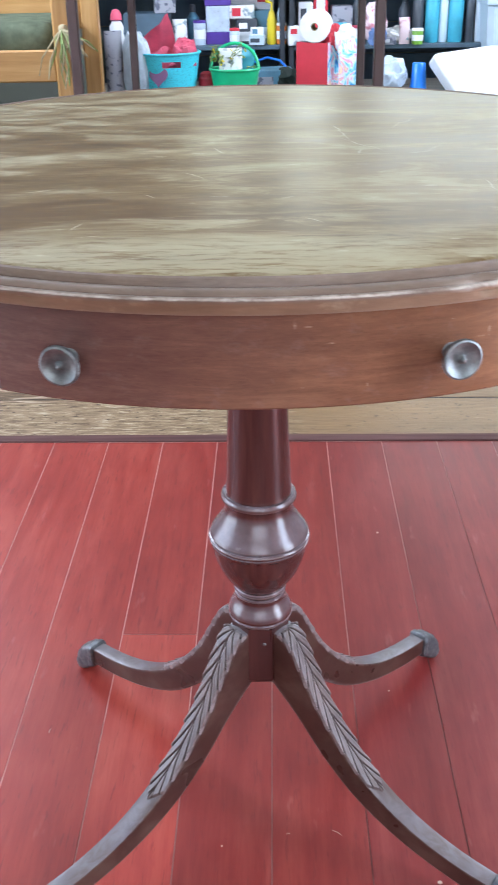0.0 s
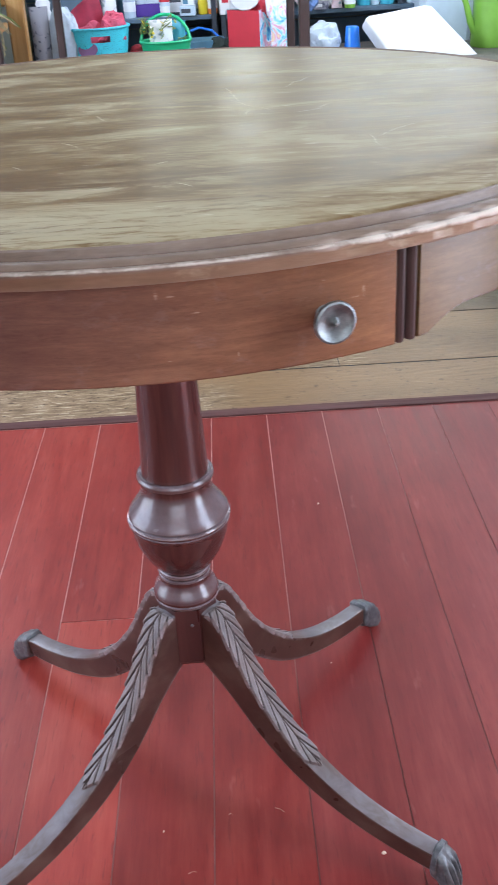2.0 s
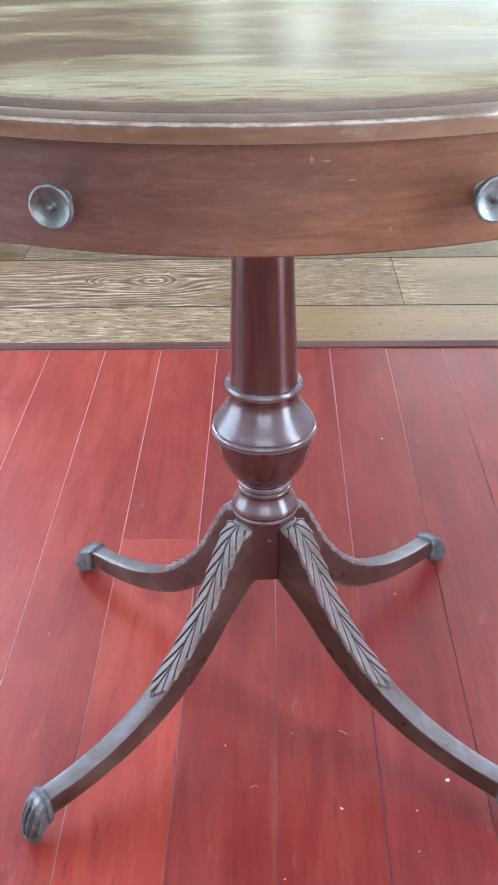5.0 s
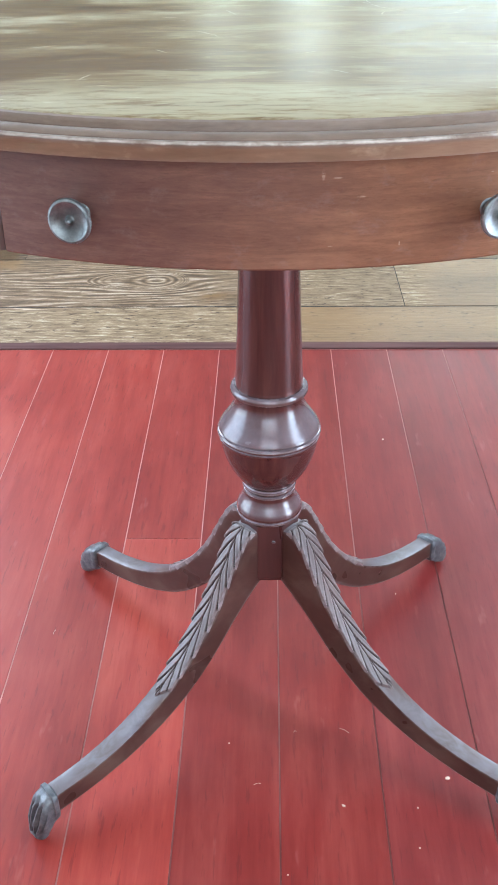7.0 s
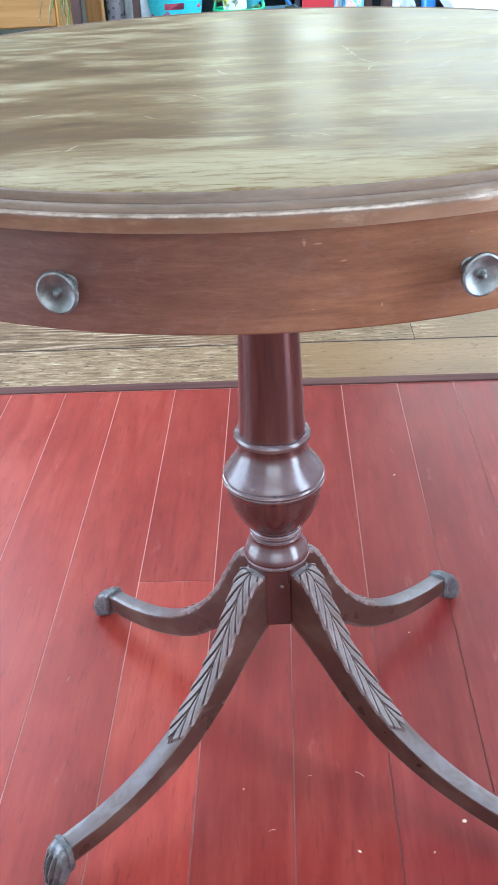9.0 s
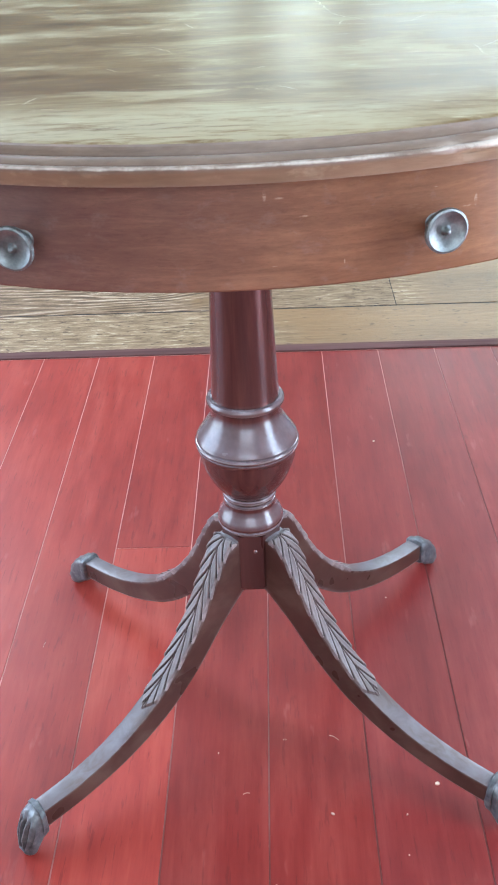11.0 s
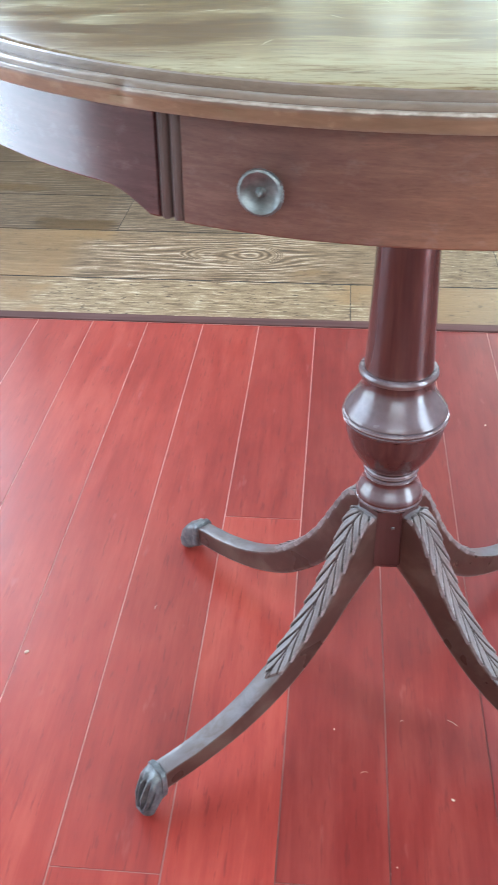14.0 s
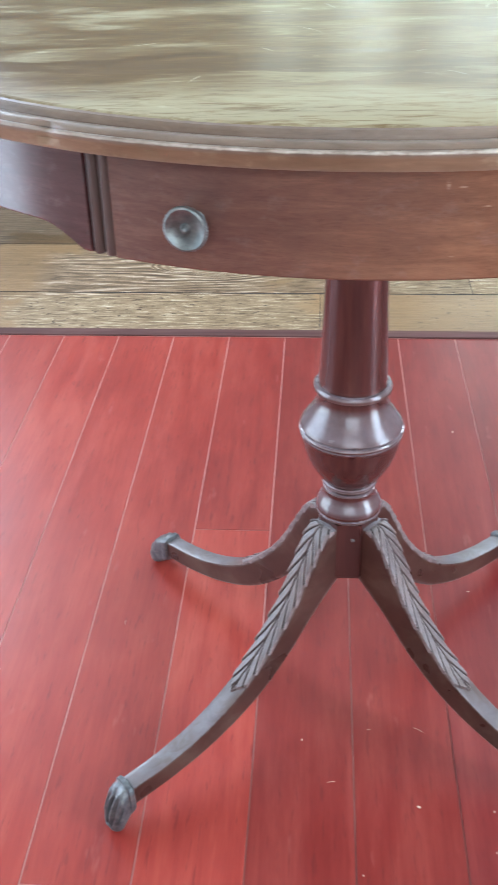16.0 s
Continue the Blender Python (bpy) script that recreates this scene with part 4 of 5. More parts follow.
def spline(table_, x):
    """Smooth curve through (x, y) pairs."""
    xs = [p[0] for p in table_]
    i = max(0, min(len(xs) - 2, next((k for k in range(len(xs) - 1) if x <= xs[k + 1]), len(xs) - 2)))
    p1, p2 = table_[i], table_[i + 1]
    p0, p3 = table_[max(i - 1, 0)], table_[min(i + 2, len(xs) - 1)]
    h = p2[0] - p1[0]
    t = (x - p1[0]) / h
    m1 = (p2[1] - p0[1]) / max(p2[0] - p0[0], 1e-6) * h
    m2 = (p3[1] - p1[1]) / max(p3[0] - p1[0], 1e-6) * h
    return (2 * t**3 - 3 * t**2 + 1) * p1[1] + (t**3 - 2 * t**2 + t) * m1 + (-2 * t**3 + 3 * t**2) * p2[1] + (t**3 - t**2) * m2


# upper and lower line of a leg, as distance from the axis and height, by a running number from post to toe
UP_R = [(0, 0.020), (1, 0.043), (2, 0.062), (3, 0.085), (4, 0.118), (5, 0.155), (6, 0.200), (7, 0.248), (8, 0.2985)]
UP_Z = [(0, 0.2560), (1, 0.2470), (2, 0.2155), (3, 0.1735), (4, 0.1312), (5, 0.0980), (6, 0.0724), (7, 0.0574), (8, 0.0505)]
LO_R = [(0, 0.012), (1, 0.022), (2, 0.033), (3, 0.057), (4, 0.092), (5, 0.134), (6, 0.186), (7, 0.240), (8, 0.2965)]
LO_Z = [(0, 0.1870), (1, 0.1850), (2, 0.1755), (3, 0.1515), (4, 0.1115), (5, 0.0760), (6, 0.0495), (7, 0.0340), (8, 0.0255)]


def leg_frame(s):
    return Vector((spline(UP_R, s), 0, spline(UP_Z, s))), Vector((spline(LO_R, s), 0, spline(LO_Z, s)))


def leg_width(s):
    return 0.0298 - 0.0013 * s


def leg_body():
    secs = []
    for i in range(65):
        s = 8 * i / 64
        up, lo = leg_frame(s)
        w = leg_width(s) / 2
        ring = []
        for u, v in ((-0.86, 0.0), (0.86, 0.0), (1.0, 0.08), (1.0, 0.16), (1.0, 0.32), (1.0, 0.50), (1.0, 0.68), (1.0, 0.83), (1.0, 0.91), (0.95, 0.96), (0.86, 0.975), (0.45, 0.99), (0.0, 1.0), (-0.45, 0.99), (-0.86, 0.975), (-0.95, 0.96), (-1.0, 0.91), (-1.0, 0.83), (-1.0, 0.68), (-1.0, 0.50), (-1.0, 0.32), (-1.0, 0.16), (-1.0, 0.08)):
            p = lo.lerp(up, v)
            ring.append(Vector((p.x, u * w, p.z)))
        secs.append(ring)
    return loft(B(), secs)


def leaf():
    """A long carved leaf on the leg's upper face: lobes sweeping from the centre vein out towards the toe, with sharp grooves and a toothed edge."""
    bm = B()
    n, m, s0, s1 = 300, 30, 0.55, 4.95

    def side_of(u):
        return 3.0 if u > 0 else -3.0

    def at(s, u, lift, reach):
        up, lo = leg_frame(s)
        d = (up - lo).normalized()
        p = up + d * lift
        return Vector((p.x, u * reach * leg_width(s) / 2, p.z))

    rows = []
    for i in range(n + 1):
        row = []
        for k in range(m + 1):
            u = -1 + 2 * k / m
            v = abs(u)
            s = s0 + (s1 + 0.34 * (1 - v) - 0.10 - s0) * i / n
            turn = (s - 0.85 * v ** 0.8) * 1.9 + 0.16 * noise.noise(Vector((s * 1.3, side_of(u), 0.0)))
            p = turn % 1.0
            plate = max(0.0, min(1.0, p / 0.15, (1 - p) / 0.10)) ** 0.7
            split = math.exp(-((p - 0.52) / 0.055) ** 2) * min(1.0, max(0.0, (v - 0.25) / 0.3))
            falloff = min(1.0, (n - i) / 6, i / 12)
            vein = 1 - math.exp(-(v / 0.055) ** 2)
            lift = -0.0008 + falloff * 0.0036 * (plate * (0.80 + 0.20 * p) - 0.10 * split) * (0.30 + 0.70 * vein) - 0.0008 * v ** 8
            row.append(bm.verts.new(at(s, u, lift, 1.0 + falloff * (0.20 * (p - 0.45) * plate - 0.03) * v ** 5)))
        rows.append(row)
    under = [[bm.verts.new(at(s0 + (s1 - 0.10 - s0) * i / n, sd * 0.97, -0.006, 1.0)) for sd in (-1, 1)] for i in range(n + 1)]
    for i in range(n):
        for k in range(m):
            bm.faces.new((rows[i][k], rows[i][k + 1], rows[i + 1][k + 1], rows[i + 1][k]))
        bm.faces.new((under[i][0], rows[i][0], rows[i + 1][0], under[i + 1][0]))
        bm.faces.new((rows[i][m], under[i][1], under[i + 1][1], rows[i + 1][m]))
    return bm


def toe(length):
    """A cast paw cap in one skin: raised collar, blocky foot and four worn toes parted by shallow grooves."""
    bm = B()
    secs = []
    rows = ((0.2920, 0.0142, 0.0235, 0.0575, 0), (0.2935, 0.0157, 0.0215, 0.0600, 0), (0.2985, 0.0160, 0.0195, 0.0598, 0), (0.3000, 0.0147, 0.0180, 0.0572, 0), (0.3050, 0.0151, 0.0135, 0.0560, 0), (0.3110, 0.0158, 0.0085, 0.0535, 0),
            (0.3170, 0.0164, 0.0045, 0.0498, 0.1), (0.3220, 0.0167, 0.0022, 0.0462, 0.5), (0.3265, 0.0167, 0.0010, 0.0428, 1.0), (0.3310, 0.0165, 0.0004, 0.0380, 1.3), (0.3350, 0.0160, 0.0, 0.0325, 1.4), (0.3384, 0.0151, 0.0005, 0.0262, 1.4),
            (0.3406, 0.0135, 0.0020, 0.0190, 1.2), (0.3420, 0.0108, 0.0040, 0.0125, 0.8))
    for r, w, z0, z1, cut in rows:
        ring = []
        for i in range(64):
            a = 2 * math.pi * i / 64
            cx, cz = math.cos(a), math.sin(a)
            k = (abs(cx)**4 + abs(cz)**4)**(-1 / 4)
            y = w * cx * k
            lobe = abs(math.cos(math.pi * 2 * y / w)) if abs(y) < 0.98 * w else 0.0
            groove = cut * 0.0042 * lobe ** 4 * max(cz, 0.0)
            back = cut * 0.0035 * abs(y / w) ** 3
            lift = 0.0045 * max(0.0, (r - 0.3045) / 0.0375)
            ring.append(Vector((0.2985 + (r - 0.2985) * (length if r > 0.2985 else 1.0) - back - groove, 0.88 * y, lift * (cz < 0.3) + 0.93 * ((z0 + z1) / 2 + (z1 - z0) / 2 * cz * k - groove))))
        secs.append(ring)
    loft(bm, secs)
    for v in bm.verts:
        v.co += 0.0010 * noise.noise_vector(v.co * 130)
        v.co.z = max(v.co.z, 0.0)
    return bm


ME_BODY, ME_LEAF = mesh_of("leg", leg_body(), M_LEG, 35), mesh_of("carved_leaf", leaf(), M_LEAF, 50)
TOES = [mesh_of("paw_cap", toe(length), M_TOE, 50) for length in (0.80, 0.52)]
for deg, reach in LEGS:
    ME_TOE = TOES[0] if deg < 180 else TOES[1]
    g = new("leg", ME_BODY)
    g.parent = table
    g.matrix_local = pose(0, 0, 0, 0, 0, deg) @ Matrix.Diagonal((reach, 1, 1, 1))
    tagged(g, "curved sabre leg, dusty dark-stained wood with painted top sheen")
    for nm, me, lab in (("carved_leaf", ME_LEAF, "carved acanthus leaf on the upper leg"), ("paw_cap", ME_TOE, "tarnished brass lion-paw toe cap")):
        c = new(nm, me)
        c.parent = g
        tagged(c, lab)

# ---------------------------------------------------------------- low bench and the goods on it
BZ = 0.235
bench = thing("low_bench", "long low weathered grey wooden bench against the back of the room", "bench", (0.45, 3.95, 0))
for i in range(4):
    y = -0.46 + 0.2325 * i
    part("slat", box(B(), -1.25, 1.45, y, y + 0.225, BZ - 0.03, BZ, 0.004), M_GREYBENCH, bench, smooth=None)
for x in (-1.15, 0.1, 1.35):
    part("trestle", box(B(), x - 0.03, x + 0.03, -0.42, 0.42, 0, BZ - 0.0305, 0.005), M_GREYBENCH, bench, smooth=None)


def shelf_unit(at, width, height, boards, label):
    """An open shelf of dark boards with a slatted back."""
    ob = thing("shelf_unit", label, "shelf", at)
    d = 0.20
    for x in (-width / 2, width / 2 - 0.025):
        part("side_panel", box(B(), x, x + 0.025, -d, d, 0, height, 0.003), M_BLACK, ob, smooth=None)
    n = 7
    for i in range(n):
        z0 = 0.02 + (height - 0.04) * i / n
        part("back_slat", box(B(), -width / 2 + 0.026, width / 2 - 0.026, d - 0.014, d, z0, z0 + (height - 0.04) / n - 0.006, 0.002), M_SLATE, ob, "slate-blue painted back slat", smooth=None)
    for z in boards:
        part("shelf_board", box(B(), -width / 2 + 0.026, width / 2 - 0.026, -d, d - 0.016, z - 0.022, z, 0.003), M_SLATE, ob, smooth=None)
    return ob


shelf_unit((-0.34, 4.56, 0), 0.98, 1.1, (0.405, 0.70, 1.08), "dark shelf unit with slate-blue slatted back behind the baskets")
shelf_unit((0.66, 4.56, 0), 0.98, 1.1, (0.40, 0.70, 1.08), "dark shelf unit crammed with household goods")


def tote(name, r_low, r_top, h, material, label, at, turn, oval=0.8, handles=True):
    """A tapered plastic tub with a rolled rim and two cut-through grips."""
    ob = thing(name, label, "basket", at, turn)
    bm = B()
    steps = 48
    grip_steps = {(i % steps) for c in (36, 12) for i in range(c - 2, c + 3)}

    def ring(r, z):
        return [bm.verts.new((r * math.cos(2 * math.pi * i / steps), oval * r * math.sin(2 * math.pi * i / steps), z)) for i in range(steps)]

    zs = [0.0, 0.25, 0.5, 0.74, 0.86, 1.0]
    outer = [ring(r_low + (r_top - r_low) * k, h * k) for k in zs]
    inner = [ring(r_low + (r_top - r_low) * k - 0.004, max(h * k, 0.004)) for k in zs]
    for n, (a, b) in enumerate(zip(outer, outer[1:])):
        for i in range(steps):
            if handles and n == 3 and i in grip_steps:
                continue
            bm.faces.new((a[i], a[(i + 1) % steps], b[(i + 1) % steps], b[i]))
    for n, (a, b) in enumerate(zip(inner, inner[1:])):
        for i in range(steps):
            if handles and n == 3 and i in grip_steps:
                continue
            bm.faces.new((a[i], b[i], b[(i + 1) % steps], a[(i + 1) % steps]))
    bm.faces.new(outer[0][::-1])
    bm.faces.new(inner[0])
    part("tub", bm, material, ob)
    rim = [(r_top * math.cos(2 * math.pi * i / 48), oval * r_top * math.sin(2 * math.pi * i / 48), h) for i in range(49)]
    part("rim", tube(B(), rim, 0.006, 6), material, ob)
    return ob


def paper(name, at, size, label, material, seed, amount=0.35, category="tissue paper", turn=0.0):
    """A crumpled mass of paper, film or cloth."""
    bm = B()
    bmesh.ops.create_icosphere(bm, subdivisions=4, radius=1.0)
    for v in bm.verts:
        n = noise.noise_vector(v.co * 1.7 + Vector((seed, seed * 2.3, 0)))
        m = noise.noise_vector(v.co * 4.1 + Vector((seed, 0, seed)))
        v.co += amount * n + amount * 0.35 * m
        v.co = Vector((v.co.x * size[0], v.co.y * size[1], v.co.z * size[2]))
    low = min(v.co.z for v in bm.verts)
    for v in bm.verts:
        v.co.z -= low
    return single(name, bm, material, label, category, at, turn, smooth=22)


cyan = tote("plastic_basket", 0.105, 0.135, 0.205, M_CYAN, "speckled cyan plastic tub with a mauve heart, full of pink tissue", (-0.37, 3.75, BZ), 6)
heart = B()
pts = []
for i in range(40):
    a = 2 * math.pi * i / 40
    pts.append((0.0027 * 16 * math.sin(a)**3, 0.0027 * (13 * math.cos(a) - 5 * math.cos(2 * a) - 2 * math.cos(3 * a) - math.cos(4 * a))))
fr, bk = [heart.verts.new((x, -0.002, z)) for x, z in pts], [heart.verts.new((x, 0.002, z)) for x, z in pts]
heart.faces.new(fr)
heart.faces.new(bk[::-1])
for i in range(40):
    heart.faces.new((fr[i], fr[(i + 1) % 40], bk[(i + 1) % 40], bk[i]))
part("heart_print", heart, M_MAUVE, cyan, "mauve heart printed on the side", m=pose(-0.050, -0.0905, 0.118, -8, 0, -24))


def tissue_sheet(name, at, pts, label, seed, turn=0.0):
    """A stiff folded sheet of tissue standing up out of a tub."""
    bm = B()
    n = 14
    grid = []
    for j in range(n + 1):
        row = []
        for i in range(n + 1):
            u, v = i / n, j / n
            lower = Vector(pts[0]).lerp(Vector(pts[1]), u)
            upper = Vector(pts[3]).lerp(Vector(pts[2]), u)
            p = lower.lerp(upper, v)
            p += 0.022 * noise.noise_vector(Vector((u * 2.6, v * 2.6, seed)))
            row.append(bm.verts.new(p))
        grid.append(row)
    for j in range(n):
        for i in range(n):
            bm.faces.new((grid[j][i], grid[j][i + 1], grid[j + 1][i + 1], grid[j + 1][i]))
    bmesh.ops.solidify(bm, geom=bm.faces[:], thickness=0.006)
    return single(name, bm, M_PINK, label, "tissue paper", at, turn, smooth=25)


tissue_sheet("tissue_paper", (-0.37, 3.75, BZ), ((-0.110, -0.02, 0.08), (0.05, 0.0, 0.08), (0.010, 0.03, 0.365), (-0.125, 0.0, 0.255)), "coral pink tissue paper standing up in the cyan tub", 3)
paper("tissue_paper", (-0.30, 3.74, BZ + 0.10), (0.055, 0.05, 0.075), "crumpled coral pink tissue in the cyan tub", M_PINK, 5)
paper("tissue_paper", (-0.39, 3.77, BZ + 0.05), (0.085, 0.07, 0.085), "crumpled coral pink tissue filling the cyan tub", M_PINK, 8)

green = tote("plastic_basket", 0.083, 0.108, 0.135, M_GREEN, "green plastic basket with a hoop handle, holding a packet and flowers", (-0.085, 3.75, BZ), 0, handles=False)
hoop = [(0.104 * math.cos(a), 0.035 * math.sin(a), 0.13 + 0.105 * math.sin(a)) for a in [math.pi * i / 20 for i in range(21)]]
part("handle", tube(B(), hoop, 0.007, 8), M_GREEN, green, "green hoop handle")


def packet(at, size, tilt, turn, material, label, name="packet"):
    """A flat soft packet, fuller in its middle, with crimped ends."""
    bm = B()
    w, d, h = size
    secs = []
    for j in range(13):
        v = j / 12
        full = math.sin(math.pi * min(max((v - 0.06) / 0.88, 0), 1)) ** 0.5 if 0.06 < v < 0.94 else 0.06
        secs.append([Vector((w / 2 * math.cos(a) * (1 if full > 0.1 else 1.02), d / 2 * max(full, 0.06) * math.sin(a), h * v)) for a in [2 * math.pi * i / 16 for i in range(16)]])
    loft(bm, secs)
    ob = single(name, bm, material, label, "packet", smooth=40)
    ob.matrix_world = pose(*at, tilt, 0, turn)
    return ob


packet((-0.10, 3.735, BZ + 0.02), (0.10, 0.035, 0.20), -6, 8, M_WRAP, "white and grey printed packet in the green basket")
packet((-0.05, 3.77, BZ + 0.02), (0.09, 0.03, 0.19), -10, -20, M_TEAL, "teal packet in the green basket")


def sprig(at, label, seed):
    """A tangled sprig of olive leaves with a few yellow buds."""
    rnd = random.Random(seed)
    ob = thing("flower_sprig", label, "flowers", at)
    for k in range(6):
        a, l = rnd.uniform(2.2, 4.4) if k % 2 else rnd.uniform(0, 6.28), rnd.uniform(0.05, 0.12)
        tip = Vector((0.075 * math.cos(a), 0.03 * math.sin(a), l))
        st = part("stem", tube(B(), [(0, 0, 0), tip * 0.5 + Vector((0, 0, 0.02)), tip], 0.0022, 5), M_LEAFGREEN, ob)
        for q in range(5):
            bm = B()
            c = (tip * rnd.uniform(0.45, 1.05)) + Vector((rnd.uniform(-0.016, 0.016), rnd.uniform(-0.012, 0.012), rnd.uniform(-0.01, 0.014)))
            bmesh.ops.create_icosphere(bm, subdivisions=1, radius=1.0, matrix=Matrix.LocRotScale(c, Euler((rnd.uniform(-1, 1), rnd.uniform(-1, 1), rnd.uniform(0, 3))), (0.016, 0.006, 0.0018)))
            part("leaf", bm, M_LEAFGREEN if q < 4 else M_YELLOW, st)
    return ob


sprig((-0.13, 3.74, BZ + 0.12), "yellow-green artificial flowers stuck in the green basket", 2)
sprig((-0.06, 3.75, BZ + 0.09), "yellow-green artificial flowers stuck in the green basket", 9)

can2 = thing("jar", "small red jar with a lid between the two tubs", "jar", (-0.212, 3.80, BZ))
part("body", lathe(B(), [(0, 0.10), (0.028, 0.10), (0.034, 0.092), (0.036, 0.01), (0.033, 0), (0, 0)], 28), M_RED2, can2)
part("lid", lathe(B(), [(0, 0.122), (0.012, 0.120), (0.026, 0.112), (0.029, 0.1005), (0, 0.1005)], 28), M_RED2, can2)


def gift_bag(at, turn):
    """An open paper bag, red on the front and printed on its gusset, with a roll and tissue."""
    ob = thing("gift_bag", "red paper gift bag with a swirled blue side, stuffed full", "bag", at, turn)
    w, d, h = 0.165, 0.105, 0.225
    part("front_panel", box(B(), -w / 2, w / 2, -d / 2, -d / 2 + 0.003, 0, h, 0.001), M_RED2, ob, "plain red front")
    part("back_panel", box(B(), -w / 2, w / 2, d / 2 - 0.003, d / 2, 0, h + 0.01, 0.001), M_RED2, ob)
    for sx in (-1, 1):
        bm = B()
        x = sx * w / 2
        secs = [[Vector((x, -d / 2 + 0.0035, z)), Vector((x - sx * 0.018 * z / h, 0, z)), Vector((x, d / 2 - 0.0035, z)), Vector((x - sx * 0.003, d / 2 - 0.0035, z)), Vector((x - sx * (0.018 * z / h + 0.003), 0, z)), Vector((x - sx * 0.003, -d / 2 + 0.0035, z))] for z in (0.0, h * 0.5, h)]
        loft(bm, secs)
        part("gusset", bm, M_PRINT, ob, "side printed with blue, white and pink swirls", smooth=None)
    part("base", box(B(), -w / 2 + 0.004, w / 2 - 0.004, -d / 2 + 0.004, d / 2 - 0.004, 0, 0.003), M_RED2, ob, smooth=None)
    return ob


gift_bag((0.285, 3.90, BZ), -36)
roll = thing("paper_roll", "fat roll of white paper lying on top of the gift bag", "paper roll", (0.275, 3.90, BZ + 0.235))
rb = lathe(B(), [(0.017, 0.055), (0.063, 0.055), (0.067, 0.050), (0.067, -0.05), (0.063, -0.055), (0.017, -0.055)], 40, closed=True)
part("sheet", rb, M_PAPER, roll, m=pose(0, 0, 0.055, 90, 0, -12))
part("core", lathe(B(), [(0.0145, 0.054), (0.0168, 0.054), (0.0168, -0.054), (0.0145, -0.054)], 24, closed=True), M_STRAW, roll, "cardboard core", m=pose(0, 0, 0.055, 90, 0, -12))
paper("tissue_paper", (0.345, 3.90, BZ + 0.17), (0.055, 0.04, 0.055), "crumpled red tissue in the gift bag", M_RED2, 12)
paper("tissue_paper", (0.40, 3.87, BZ + 0.16), (0.045, 0.04, 0.065), "crumpled white tissue in the gift bag", M_PAPER, 15)
packet((0.415, 3.83, BZ), (0.085, 0.04, 0.245), 4, -20, M_PRINT, "swirl-printed packet leaning against the gift bag")

# goods on the shelves
gift = thing("gift_box", "violet gift box with a clear window front", "box", (-0.175, 4.48, 0.405))
part("base", box(B(), -0.062, 0.062, -0.05, 0.05, 0, 0.055, 0.003), M_PURPLE, gift, smooth=None)
part("window_panel", box(B(), -0.058, 0.058, -0.048, 0.048, 0.0555, 0.175, 0.003), M_FILM, gift, "pale clear front", smooth=None)
part("lid", box(B(), -0.064, 0.064, -0.052, 0.052, 0.1755, 0.225, 0.003), M_PURPLE, gift, smooth=None)
for k, a in enumerate((0.4, 1.6, 2.7)):
    pts_ = [(0.0, 0, 0.226), (0.03 * math.cos(a), 0.02 * math.sin(a), 0.262), (0.05 * math.cos(a), 0.03 * math.sin(a), 0.24), (0.005, 0, 0.2265)]
    part("bow", tube(B(), pts_, 0.006, 6), M_PURPLE, gift, "violet ribbon loop")


def carton(name, at, size, material, label, turn=0.0, bars=(), bar_material=None):
    """A closed carton with printed bars standing a hair proud of its front."""
    ob = thing(name, label, "box", at, turn)
    w, d, h = size
    part("body", box(B(), -w / 2, w / 2, -d / 2, d / 2, 0, h, 0.003), material, ob, smooth=None)
    for x0, x1, z0, z1 in bars:
        part("print", box(B(), x0 * w - w / 2, x1 * w - w / 2, -d / 2 - 0.0025, -d / 2 - 0.0005, z0 * h, z1 * h), bar_material, ob, smooth=None)
    return ob


carton("carton", (-0.035, 4.46, 0.405), (0.10, 0.09, 0.115), M_GRAPH, "graphite carton with a white label", 4, ((0.08, 0.92, 0.12, 0.5), (0.1, 0.5, 0.62, 0.85)), M_PAPER)
carton("carton", (-0.055, 4.47, 0.5205), (0.12, 0.09, 0.06), M_WRAP, "grey and white printed carton on a darker one", -3, ((0.1, 0.45, 0.2, 0.8),), M_RED2)
carton("carton", (0.045, 4.49, 0.405), (0.085, 0.08, 0.15), M_STEELBLUE, "dusty blue carton with a pale round seal", 0, ((0.3, 0.8, 0.15, 0.5),), M_PALE)
sprayer = thing("squeeze_bottle", "yellow plastic bottle with a nozzle", "bottle", (0.087, 4.40, 0.405))
part("body", lathe(B(), [(0, 0.15), (0.012, 0.15), (0.016, 0.135), (0.022, 0.11), (0.024, 0.01), (0.021, 0), (0, 0)], 24), M_YELLOW, sprayer)
part("nozzle", tube(B(), [(0, 0, 0.15), (0, 0, 0.185), (-0.03, 0, 0.195)], 0.007, 8), M_YELLOW, sprayer)
carton("carton", (0.25, 4.47, 0.40), (0.07, 0.10, 0.19), M_PAPER, "tall white carton with dark print", 3, ((0.15, 0.55, 0.35, 0.85),), M_GRAPH)
carton("carton", (0.33, 4.49, 0.40), (0.07, 0.10, 0.24), M_RED2, "tall red carton standing on the shelf", -4, ((0.2, 0.8, 0.6, 0.9),), M_PAPER)
carton("carton", (0.43, 4.48, 0.40), (0.10, 0.12, 0.17), M_GREYPRINT, "grey printed carton on the shelf", 2)
carton("storage_box", (0.08, 4.12, BZ), (0.20, 0.16, 0.09), M_STEELBLUE, "dusty blue lidded box on the bench", 5, ((0.05, 0.5, 0.2, 0.7),), M_GREYPRINT)
paper("cloth", (0.155, 4.05, BZ), (0.05, 0.04, 0.05), "crumpled dark green cloth on the bench", M_DKGREEN, 33, category="cloth")
